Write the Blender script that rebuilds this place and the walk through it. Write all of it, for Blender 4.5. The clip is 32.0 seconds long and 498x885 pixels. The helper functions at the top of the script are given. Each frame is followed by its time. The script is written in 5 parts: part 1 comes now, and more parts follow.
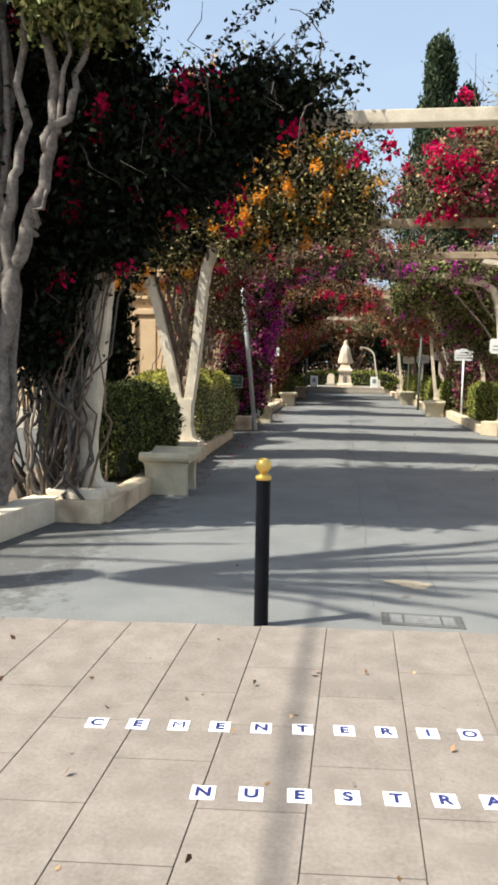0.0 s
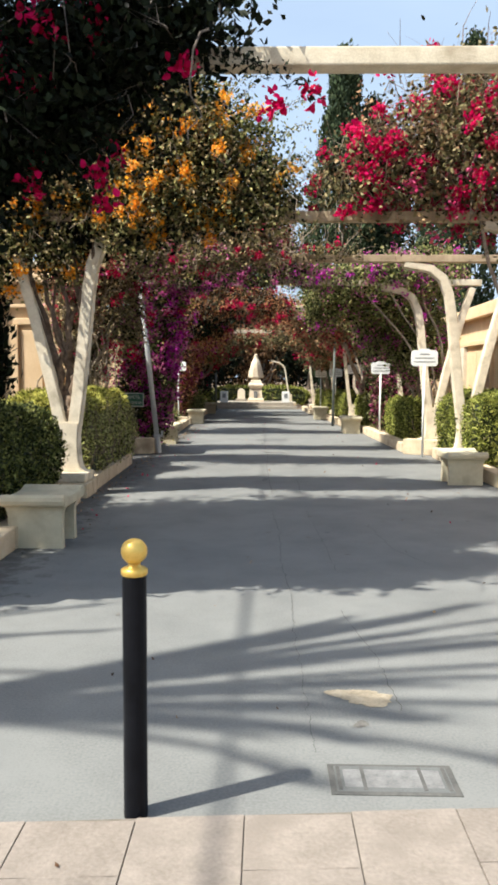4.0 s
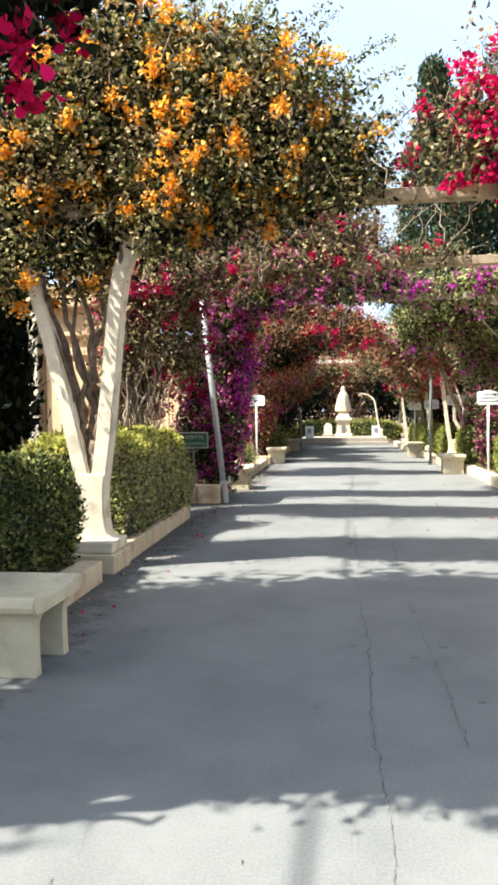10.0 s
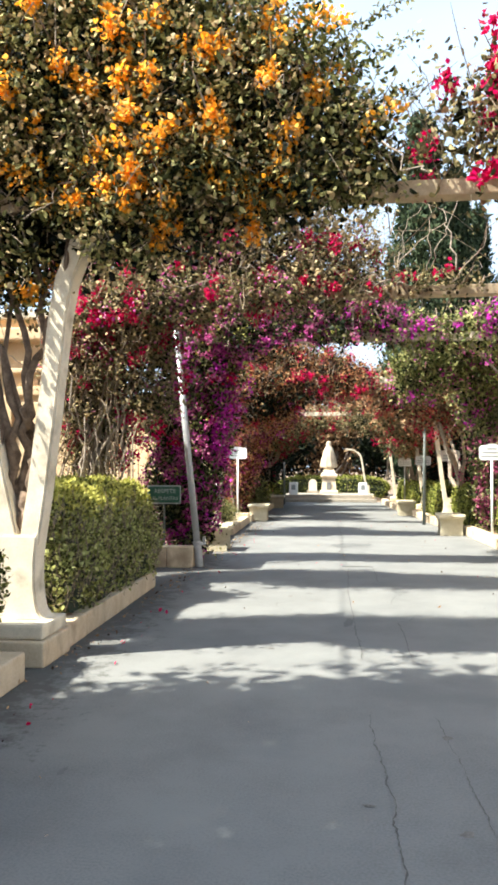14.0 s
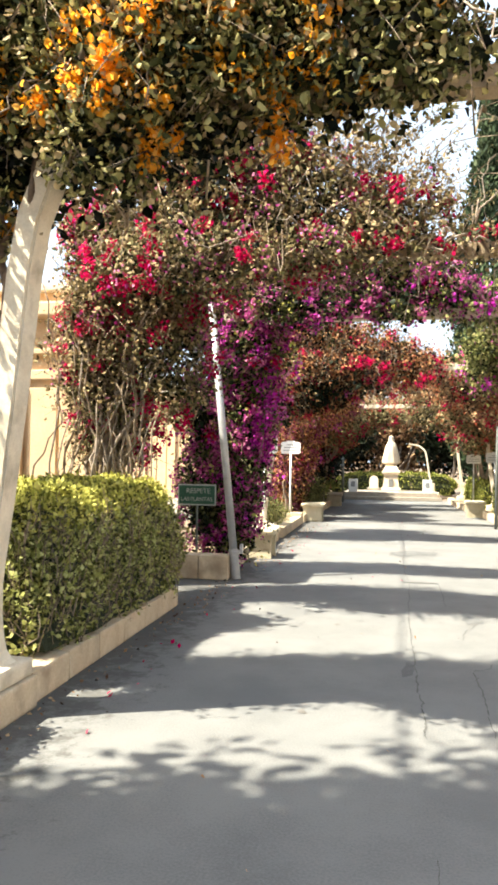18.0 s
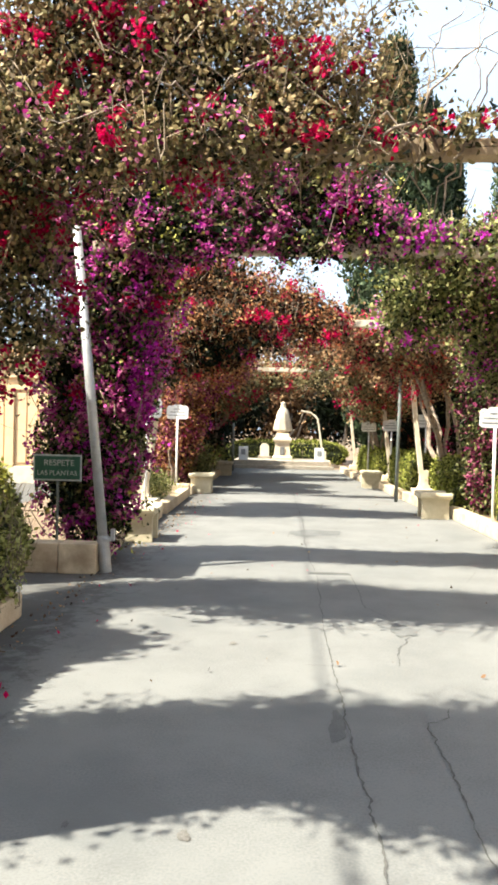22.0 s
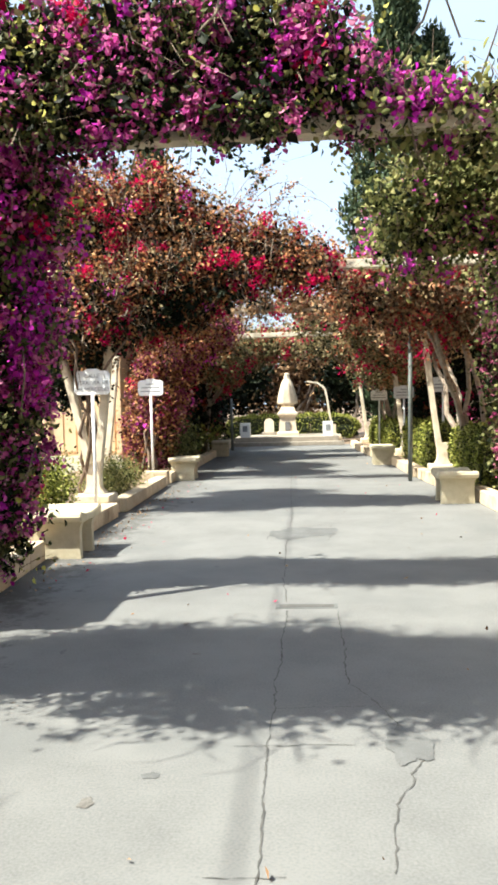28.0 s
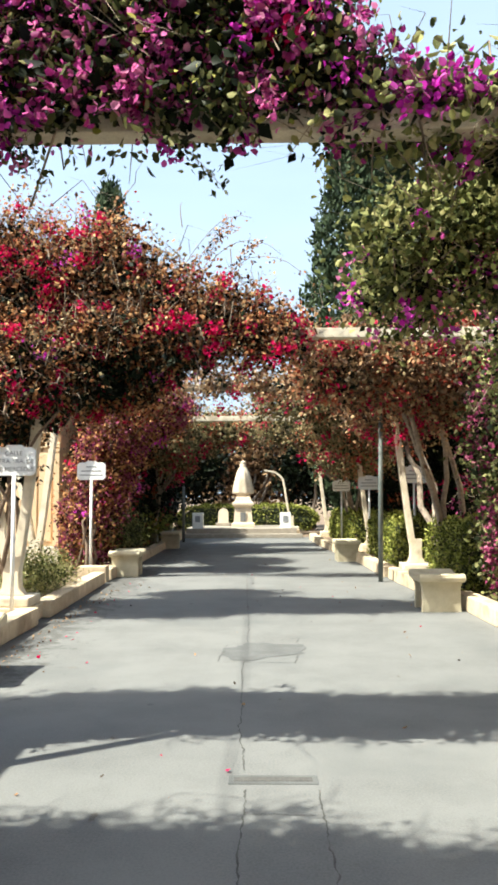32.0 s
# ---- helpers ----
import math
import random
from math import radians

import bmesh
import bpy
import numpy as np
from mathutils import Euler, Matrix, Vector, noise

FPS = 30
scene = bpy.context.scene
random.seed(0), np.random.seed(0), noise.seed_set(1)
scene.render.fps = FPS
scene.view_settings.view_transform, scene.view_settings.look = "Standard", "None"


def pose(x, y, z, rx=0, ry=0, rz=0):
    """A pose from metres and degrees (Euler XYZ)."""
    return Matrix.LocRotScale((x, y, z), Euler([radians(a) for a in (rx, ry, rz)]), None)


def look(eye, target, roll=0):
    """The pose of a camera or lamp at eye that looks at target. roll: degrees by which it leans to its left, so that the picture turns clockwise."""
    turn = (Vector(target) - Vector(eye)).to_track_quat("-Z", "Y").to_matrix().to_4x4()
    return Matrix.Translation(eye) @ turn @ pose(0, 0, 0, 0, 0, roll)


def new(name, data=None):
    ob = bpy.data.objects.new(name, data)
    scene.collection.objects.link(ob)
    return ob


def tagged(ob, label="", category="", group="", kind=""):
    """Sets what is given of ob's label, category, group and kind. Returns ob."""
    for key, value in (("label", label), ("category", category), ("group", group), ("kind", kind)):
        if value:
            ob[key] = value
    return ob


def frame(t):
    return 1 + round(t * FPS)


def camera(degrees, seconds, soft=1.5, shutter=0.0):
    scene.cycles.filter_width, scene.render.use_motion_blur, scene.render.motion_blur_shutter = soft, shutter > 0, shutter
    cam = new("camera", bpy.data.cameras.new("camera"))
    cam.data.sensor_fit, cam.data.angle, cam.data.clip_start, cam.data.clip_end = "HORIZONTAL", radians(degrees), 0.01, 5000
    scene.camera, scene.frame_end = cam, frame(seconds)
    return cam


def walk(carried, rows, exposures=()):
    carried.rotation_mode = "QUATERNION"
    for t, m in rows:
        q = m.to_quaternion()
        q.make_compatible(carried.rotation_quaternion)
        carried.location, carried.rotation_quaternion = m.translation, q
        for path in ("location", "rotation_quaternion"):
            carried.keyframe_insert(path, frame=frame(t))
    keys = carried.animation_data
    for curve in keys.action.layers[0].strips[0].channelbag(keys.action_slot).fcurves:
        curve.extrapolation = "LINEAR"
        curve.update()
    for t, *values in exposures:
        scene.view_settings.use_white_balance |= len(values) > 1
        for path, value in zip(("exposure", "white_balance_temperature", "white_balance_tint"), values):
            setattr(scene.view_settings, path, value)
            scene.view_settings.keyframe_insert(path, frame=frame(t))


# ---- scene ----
cam = camera(36.0, 32.0, soft=3.2)
PATH = [
    (0, (0.531, -4.608, 1.623), (0.260, -2.637, 1.419), 0.90),
    (0.5, (0.539, -4.452, 1.613), (0.215, -2.483, 1.475), 0.09),
    (1, (0.499, -4.229, 1.608), (0.185, -2.256, 1.520), 0.43),
    (1.5, (0.452, -4.052, 1.637), (0.188, -2.070, 1.586), 0.85),
    (2, (0.462, -3.887, 1.659), (0.256, -1.898, 1.613), -0.03),
    (2.5, (0.355, -3.575, 1.664), (0.249, -1.580, 1.594), 1.60),
    (3, (0.431, -3.276, 1.635), (0.345, -1.280, 1.535), 0.15),
    (3.5, (0.454, -3.001, 1.634), (0.412, -1.007, 1.495), 0.33),
    (5.5, (0.551, -2.137, 1.654), (0.500, -0.146, 1.473), 0.25),
    (6, (0.568, -1.927, 1.648), (0.504, 0.067, 1.507), 0.73),
    (6.5, (0.602, -1.691, 1.644), (0.483, 0.303, 1.538), 0.82),
    (7, (0.671, -1.474, 1.670), (0.443, 0.512, 1.586), 0.03),
    (7.5, (0.648, -1.218, 1.659), (0.344, 0.757, 1.589), 0.41),
    (8, (0.677, -1.011, 1.641), (0.288, 0.950, 1.580), -0.57),
    (8.5, (0.666, -0.771, 1.650), (0.257, 1.185, 1.581), -0.80),
    (9, (0.626, -0.563, 1.656), (0.266, 1.403, 1.577), -0.59),
    (9.5, (0.634, -0.319, 1.661), (0.306, 1.653, 1.581), -1.49),
    (10, (0.541, -0.074, 1.657), (0.265, 1.906, 1.584), -0.75),
    (10.5, (0.490, 0.147, 1.634), (0.228, 2.129, 1.582), -0.45),
    (11, (0.461, 0.343, 1.640), (0.191, 2.324, 1.584), -0.34),
    (11.5, (0.424, 0.586, 1.627), (0.133, 2.565, 1.594), -0.01),
    (12, (0.435, 0.790, 1.634), (0.131, 2.766, 1.617), -0.45),
    (12.5, (0.385, 0.951, 1.640), (0.104, 2.931, 1.653), 0.48),
    (13, (0.426, 1.206, 1.590), (0.149, 3.186, 1.640), -0.36),
    (13.5, (0.425, 1.404, 1.588), (0.171, 3.387, 1.654), -0.60),
    (14, (0.368, 1.663, 1.583), (0.137, 3.648, 1.656), 0.09),
    (14.5, (0.359, 1.853, 1.607), (0.138, 3.840, 1.671), -0.19),
    (16.5, (0.343, 2.748, 1.664), (0.085, 4.730, 1.742), 1.20),
    (17, (0.406, 2.919, 1.695), (0.076, 4.891, 1.755), 0.25),
    (17.5, (0.355, 3.148, 1.673), (0.002, 5.116, 1.734), 1.25),
    (18, (0.408, 3.414, 1.645), (0.016, 5.375, 1.700), 0.81),
    (18.5, (0.400, 3.710, 1.625), (0.019, 5.673, 1.667), 1.33),
    (19, (0.399, 3.994, 1.631), (0.044, 5.962, 1.644), 1.64),
    (19.5, (0.394, 4.226, 1.655), (0.077, 6.201, 1.625), 1.49),
    (20, (0.293, 4.567, 1.639), (0.035, 6.550, 1.592), 2.74),
    (20.5, (0.295, 4.826, 1.637), (0.043, 6.809, 1.575), 1.81),
    (21, (0.210, 5.016, 1.657), (0.014, 7.005, 1.591), 2.35),
    (21.5, (0.203, 5.321, 1.615), (0.035, 7.314, 1.574), 1.32),
    (22, (0.156, 5.457, 1.645), (0.054, 7.454, 1.618), 1.33),
    (22.5, (0.142, 5.723, 1.654), (0.097, 7.722, 1.632), 1.40),
    (23, (0.184, 5.963, 1.660), (0.185, 7.963, 1.628), 0.92),
    (23.5, (0.169, 6.231, 1.643), (0.235, 8.230, 1.602), 1.94),
    (24, (0.250, 6.511, 1.609), (0.326, 8.509, 1.559), 1.34),
    (24.5, (0.292, 6.743, 1.602), (0.378, 8.741, 1.547), 1.34),
    (25, (0.291, 6.991, 1.588), (0.380, 8.988, 1.543), 2.26),
    (25.5, (0.345, 7.146, 1.633), (0.409, 9.145, 1.597), 1.74),
    (27.5, (0.615, 8.203, 1.584), (0.535, 10.200, 1.512), -0.53),
    (28, (0.710, 8.341, 1.617), (0.559, 10.333, 1.527), -1.38),
    (28.5, (0.685, 8.534, 1.616), (0.502, 10.524, 1.548), -0.73),
    (29, (0.748, 8.792, 1.613), (0.510, 10.778, 1.573), -1.30),
    (29.5, (0.751, 8.988, 1.591), (0.510, 10.973, 1.606), -1.00),
    (30, (0.758, 9.179, 1.571), (0.521, 11.164, 1.638), -1.06),
    (30.5, (0.724, 9.344, 1.596), (0.536, 11.332, 1.697), -0.76),
    (31, (0.642, 9.566, 1.600), (0.518, 11.557, 1.730), 0.03),
    (31.5, (0.659, 9.758, 1.614), (0.572, 11.752, 1.752), -0.53),
    (32, (0.617, 10.064, 1.587), (0.587, 12.058, 1.730), -0.20),
]
walk(cam, [(t, look(e, g, r)) for t, e, g, r in PATH],
     [(0, 0.92, 6550, 7), (3, 1.05, 6550, 7), (6, 1.2, 6550, 7), (7.5, 1.42, 6550, 7), (9.5, 1.68, 6500, 6), (13, 1.72, 6500, 5), (16, 2.0, 7000, 6), (18.5, 2.0, 7150, 7), (20, 1.86, 7050, 6), (21, 1.82, 7000, 6), (23, 1.72, 6850, 6), (25, 1.62, 6750, 5), (28, 1.58, 6600, 5), (30, 1.38, 6650, 4), (32, 1.44, 6600, 3)])

# ---- light ----
SUN_TO = Vector((-0.675, -0.345, 1.08)).normalized()
world = bpy.data.worlds.new("sky")
scene.world = world
world.use_nodes = True
wn = world.node_tree.nodes
sky = wn.new("ShaderNodeTexSky")
sky.sky_type = "NISHITA"
sky.sun_disc = False
sky.sun_elevation = math.asin(SUN_TO.z)
sky.sun_rotation = math.atan2(SUN_TO.x, SUN_TO.y)
sky.dust_density = 4.0
sky.ozone_density = 1.0
wn["Background"].inputs[1].default_value = 0.127
wl = world.node_tree.links
coord, wisp, veil, mix_sky = wn.new("ShaderNodeTexCoord"), wn.new("ShaderNodeTexNoise"), wn.new("ShaderNodeMapRange"), wn.new("ShaderNodeMix")
stretch = wn.new("ShaderNodeMapping")
stretch.inputs["Scale"].default_value = (1.0, 1.0, 4.0)
wisp.inputs["Scale"].default_value, wisp.inputs["Detail"].default_value = 2.2, 7
veil.inputs[1].default_value, veil.inputs[2].default_value, veil.inputs[3].default_value, veil.inputs[4].default_value = 0.3, 0.75, 0.0, 0.3
apart, haze, both = wn.new("ShaderNodeSeparateXYZ"), wn.new("ShaderNodeMapRange"), wn.new("ShaderNodeMath")
haze.inputs[1].default_value, haze.inputs[2].default_value, haze.inputs[3].default_value, haze.inputs[4].default_value = 0.0, 0.8, 0.62, 0.35
mix_sky.data_type = "RGBA"
mix_sky.inputs[7].default_value = (2.7, 3.35, 4.3, 1)
wl.new(coord.outputs["Generated"], stretch.inputs["Vector"])
wl.new(stretch.outputs[0], wisp.inputs["Vector"])
wl.new(wisp.outputs["Fac"], veil.inputs[0])
wl.new(coord.outputs["Generated"], apart.inputs[0])
wl.new(apart.outputs["Z"], haze.inputs[0])
wl.new(veil.outputs[0], both.inputs[0])
wl.new(haze.outputs[0], both.inputs[1])
wl.new(both.outputs[0], mix_sky.inputs[0])
wl.new(sky.outputs[0], mix_sky.inputs[6])
wl.new(mix_sky.outputs[2], wn["Background"].inputs[0])
sun = bpy.data.lights.new("sun", "SUN")
sun.energy, sun.angle, sun.color = 4.6, radians(0.55), (1.0, 0.95, 0.87)
new("sun", sun).matrix_world = look(SUN_TO * 50, (0, 0, 0))


# ---- materials ----
def nodes_of(m):
    m.use_nodes = True
    return m.node_tree.nodes, m.node_tree.links, m.node_tree.nodes["Principled BSDF"]


def surface(name, low, high, scale=3.0, rough=0.85, bump=0.3, grain=60.0, stain=None, metal=0.0, jitter=0.0, speck=0.45):
    """A weathered surface: broad blotches, fine grain and relief, in world size; stain: a third colour in patches."""
    m = bpy.data.materials.new(name)
    n, l, bsdf = nodes_of(m)
    geo = n.new("ShaderNodeNewGeometry")
    broad = n.new("ShaderNodeTexNoise")
    broad.inputs["Scale"].default_value, broad.inputs["Detail"].default_value = scale, 6
    broad.inputs["Roughness"].default_value = 0.65
    fine = n.new("ShaderNodeTexNoise")
    fine.inputs["Scale"].default_value, fine.inputs["Detail"].default_value = grain, 3
    for t in (broad, fine):
        l.new(geo.outputs["Position"], t.inputs["Vector"])
    mixf = n.new("ShaderNodeMath")
    mixf.operation = "MULTIPLY_ADD"
    l.new(fine.outputs["Fac"], mixf.inputs[0])
    mixf.inputs[1].default_value = speck
    l.new(broad.outputs["Fac"], mixf.inputs[2])
    ramp = n.new("ShaderNodeValToRGB")
    ramp.color_ramp.elements[0].position, ramp.color_ramp.elements[1].position = 0.48, 0.98
    ramp.color_ramp.elements[0].color, ramp.color_ramp.elements[1].color = (*low, 1), (*high, 1)
    l.new(mixf.outputs[0], ramp.inputs[0])
    colour = ramp.outputs[0]
    if stain:
        spots = n.new("ShaderNodeTexNoise")
        spots.inputs["Scale"].default_value, spots.inputs["Detail"].default_value = scale * 0.6, 8
        l.new(geo.outputs["Position"], spots.inputs["Vector"])
        cut = n.new("ShaderNodeMapRange")
        cut.inputs[1].default_value, cut.inputs[2].default_value = 0.55, 0.72
        l.new(spots.outputs["Fac"], cut.inputs[0])
        mx = n.new("ShaderNodeMix")
        mx.data_type = "RGBA"
        l.new(cut.outputs[0], mx.inputs[0])
        l.new(colour, mx.inputs[6])
        mx.inputs[7].default_value = (*stain, 1)
        colour = mx.outputs[2]
    if jitter:
        info = n.new("ShaderNodeObjectInfo")
        hs = n.new("ShaderNodeHueSaturation")
        rng_ = n.new("ShaderNodeMapRange")
        rng_.inputs[3].default_value, rng_.inputs[4].default_value = 1 - jitter, 1 + jitter
        l.new(info.outputs["Random"], rng_.inputs[0])
        l.new(rng_.outputs[0], hs.inputs["Value"])
        l.new(colour, hs.inputs["Color"])
        colour = hs.outputs[0]
    l.new(colour, bsdf.inputs["Base Color"])
    bsdf.inputs["Roughness"].default_value, bsdf.inputs["Metallic"].default_value = rough, metal
    bp = n.new("ShaderNodeBump")
    bp.inputs["Strength"].default_value, bp.inputs["Distance"].default_value = bump, 0.01
    l.new(mixf.outputs[0], bp.inputs["Height"])
    l.new(bp.outputs[0], bsdf.inputs["Normal"])
    return m


def leafy(name, colours, glow=0.3, rough=0.55, deep=True):
    """Leaves or bracts: each one takes its own shade from the colours, and lets some light through."""
    m = bpy.data.materials.new(name)
    n, l, bsdf = nodes_of(m)
    geo = n.new("ShaderNodeNewGeometry")
    ramp = n.new("ShaderNodeValToRGB")
    els = ramp.color_ramp.elements
    while len(els) < len(colours):
        els.new(0.5)
    for i, c in enumerate(colours):
        els[i].position, els[i].color = (i / (len(colours) - 1)) ** (1.0 if deep else 1.2), (*c, 1)
    l.new(geo.outputs["Random Per Island"], ramp.inputs[0])
    l.new(ramp.outputs[0], bsdf.inputs["Base Color"])
    bsdf.inputs["Roughness"].default_value = rough
    bsdf.inputs["Specular IOR Level"].default_value = 0.10
    tr = n.new("ShaderNodeBsdfTranslucent")
    l.new(ramp.outputs[0], tr.inputs["Color"])
    mix = n.new("ShaderNodeMixShader")
    mix.inputs[0].default_value = glow * 0.8
    l.new(bsdf.outputs[0], mix.inputs[1])
    l.new(tr.outputs[0], mix.inputs[2])
    l.new(mix.outputs[0], n["Material Output"].inputs["Surface"])
    return m


ASPHALT = surface("asphalt", (0.100, 0.103, 0.101), (0.168, 0.172, 0.166), 1.3, 0.92, 0.22, 75, stain=(0.122, 0.128, 0.126), speck=0.75)


def gutter_dirt(m, x_clean, x_kerb, colour):
    """Fine broken dirt that thickens from x_clean towards the kerb."""
    n, l, bsdf = m.node_tree.nodes, m.node_tree.links, m.node_tree.nodes["Principled BSDF"]
    geo, sep, near, fine, add, cut, mx = (n.new("ShaderNode" + k) for k in ("NewGeometry", "SeparateXYZ", "MapRange", "TexNoise", "Math", "MapRange", "Mix"))
    fine.inputs["Scale"].default_value, fine.inputs["Detail"].default_value, fine.inputs["Roughness"].default_value = 5.0, 9, 0.75
    l.new(geo.outputs["Position"], sep.inputs[0])
    l.new(geo.outputs["Position"], fine.inputs["Vector"])
    l.new(sep.outputs["X"], near.inputs[0])
    near.inputs[1].default_value, near.inputs[2].default_value, near.inputs[3].default_value, near.inputs[4].default_value = x_clean, x_kerb, -0.14, 0.20
    l.new(fine.outputs["Fac"], add.inputs[0])
    l.new(near.outputs[0], add.inputs[1])
    l.new(add.outputs[0], cut.inputs[0])
    cut.inputs[1].default_value, cut.inputs[2].default_value, cut.inputs[4].default_value = 0.54, 0.66, 0.75
    mx.data_type = "RGBA"
    mx.inputs[7].default_value = (*colour, 1)
    l.new(cut.outputs[0], mx.inputs[0])
    l.new(bsdf.inputs["Base Color"].links[0].from_socket, mx.inputs[6])
    l.new(mx.outputs[2], bsdf.inputs["Base Color"])


gutter_dirt(ASPHALT, -0.9, -2.0, (0.06, 0.058, 0.053))
CRACK = surface("crack", (0.05, 0.05, 0.048), (0.11, 0.108, 0.1), 9, 0.95, 0.3)
PATCH = surface("asphalt_patch", (0.075, 0.078, 0.077), (0.135, 0.14, 0.138), 3, 0.92, 0.5, 130)
BROKEN = surface("broken_concrete", (0.22, 0.18, 0.12), (0.42, 0.36, 0.27), 9, 0.95, 0.8, 70)
EARTH = surface("earth", (0.11, 0.075, 0.045), (0.24, 0.17, 0.11), 4, 0.97, 0.8, 50)
SLAB = surface("paving_slab", (0.144, 0.121, 0.101), (0.240, 0.206, 0.176), 5, 0.88, 0.5, 55, stain=(0.174, 0.148, 0.125), jitter=0.05, speck=0.6)
JOINT = surface("joint", (0.115, 0.1, 0.082), (0.19, 0.165, 0.14), 8, 0.95, 0.4)
CREAM = surface("cream_concrete", (0.46, 0.35, 0.23), (0.68, 0.57, 0.40), 4, 0.85, 0.4, 60, stain=(0.30, 0.22, 0.145), jitter=0.09)
WHITEWASH = surface("whitewashed_concrete", (0.55, 0.475, 0.355), (0.79, 0.70, 0.55), 5, 0.8, 0.35, 70, stain=(0.36, 0.30, 0.21))
BEAM = surface("beam_concrete", (0.46, 0.39, 0.28), (0.72, 0.65, 0.5), 4, 0.85, 0.4, 60, stain=(0.30, 0.24, 0.16))
# Browner copy of beam_concrete: vine shade and dirt together in the colour.
SHADYBEAM = surface("shaded_stained_beam_concrete", (0.26, 0.19, 0.12), (0.50, 0.39, 0.26), 5, 0.9, 0.5, 60, stain=(0.18, 0.13, 0.08))
BENCHC = surface("bench_concrete", (0.46, 0.405, 0.28), (0.61, 0.55, 0.39), 6, 0.75, 0.25, 120, stain=(0.41, 0.35, 0.24))
PEACH = surface("peach_render", (0.60, 0.42, 0.24), (0.74, 0.545, 0.34), 2, 0.9, 0.2, 40)
STONE = surface("pale_stone", (0.52, 0.46, 0.36), (0.70, 0.63, 0.50), 5, 0.88, 0.4, 60, jitter=0.08)
# Pale stone taken darker, so the platform's shade sits in the colour.
SHADESTONE = surface("shaded_grey_stone", (0.24, 0.21, 0.17), (0.38, 0.34, 0.28), 5, 0.9, 0.4, 60)
STATUE = surface("statue_stone", (0.54, 0.43, 0.31), (0.74, 0.63, 0.48), 8, 0.8, 0.4, 40)
OLDBARK = surface("old_conifer_bark", (0.045, 0.036, 0.03), (0.15, 0.122, 0.10), 10, 0.95, 1.0, 35)
BARK = surface("grey_bark", (0.16, 0.12, 0.09), (0.42, 0.35, 0.28), 10, 0.95, 1.0, 35)
DARKBARK = surface("brown_bark", (0.07, 0.045, 0.03), (0.24, 0.17, 0.12), 12, 0.95, 1.0, 35)
TWIG = surface("dry_twig", (0.13, 0.095, 0.065), (0.36, 0.28, 0.20), 14, 0.95, 0.6, 40)
BLACK = surface("black_paint", (0.004, 0.0045, 0.006), (0.008, 0.009, 0.012), 6, 0.28, 0.04, 40)
BLACK.node_tree.nodes["Principled BSDF"].inputs["Specular IOR Level"].default_value = 0.10
GOLD = surface("gold_paint", (0.62, 0.40, 0.08), (0.85, 0.58, 0.16), 14, 0.32, 0.1, 60, metal=0.55)
GALV = surface("galvanised_steel", (0.34, 0.35, 0.36), (0.52, 0.53, 0.54), 6, 0.5, 0.1, 60, metal=0.5)
DARKSTEEL = surface("dark_green_paint", (0.08, 0.095, 0.088), (0.16, 0.18, 0.17), 6, 0.6, 0.1, 60)
WHITE = surface("white_enamel", (0.74, 0.75, 0.74), (0.86, 0.87, 0.86), 5, 0.4, 0.05, 60)
INK = surface("grey_lettering", (0.16, 0.17, 0.18), (0.30, 0.32, 0.33), 6, 0.6, 0.05)
GREEN = surface("green_enamel", (0.012, 0.075, 0.045), (0.03, 0.12, 0.075), 9, 0.6, 0.1)
# White greyed for weathering and for the shade on the notice.
FADEDSHADE = surface("faded_shaded_white_paint", (0.30, 0.34, 0.32), (0.55, 0.58, 0.56), 14, 0.7, 0.1)
BLUE = surface("blue_glaze", (0.012, 0.016, 0.09), (0.03, 0.04, 0.17), 20, 0.3, 0.03)
TILE = surface("white_glaze", (0.78, 0.79, 0.80), (0.88, 0.89, 0.9), 10, 0.25, 0.03)
IRON = surface("cast_iron", (0.10, 0.10, 0.10), (0.22, 0.22, 0.215), 14, 0.7, 0.6, 90)
HEDGECORE = surface("hedge_inner_shade", (0.010, 0.016, 0.007), (0.03, 0.042, 0.018), 22, 0.95, 1.0, 60)
CABLE = surface("black_cable", (0.02, 0.02, 0.02), (0.04, 0.04, 0.04), 4, 0.7, 0.1)

# Near-black leaf: deep shade is put into its colour.
L_SHADEDARK = leafy("shade_dark_leaf", [(0.002, 0.003, 0.0015), (0.0035, 0.006, 0.0022), (0.007, 0.012, 0.0045), (0.018, 0.026, 0.012)], 0.12)
L_MID = leafy("green_leaf", [(0.0086, 0.01204, 0.00516), (0.02924, 0.03698, 0.0129), (0.0989, 0.1075, 0.0387), (0.3268, 0.3096, 0.129)], 0.28)
L_OLIVE = leafy("olive_leaf", [(0.012, 0.012, 0.005), (0.085, 0.08, 0.034), (0.24, 0.205, 0.095), (0.42, 0.34, 0.18)], 0.28)
L_DRY = leafy("dry_leaf", [(0.03096, 0.01892, 0.01204), (0.1238, 0.06708, 0.03956), (0.3509, 0.2064, 0.1084), (0.5366, 0.3612, 0.1961)], 0.24)
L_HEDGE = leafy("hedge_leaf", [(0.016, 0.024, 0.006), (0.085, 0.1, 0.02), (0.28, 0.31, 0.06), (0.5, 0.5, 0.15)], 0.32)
# Darker copy of hedge_leaf that has the shade in its colour.
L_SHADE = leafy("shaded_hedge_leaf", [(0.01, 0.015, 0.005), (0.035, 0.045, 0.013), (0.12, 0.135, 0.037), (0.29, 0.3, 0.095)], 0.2)
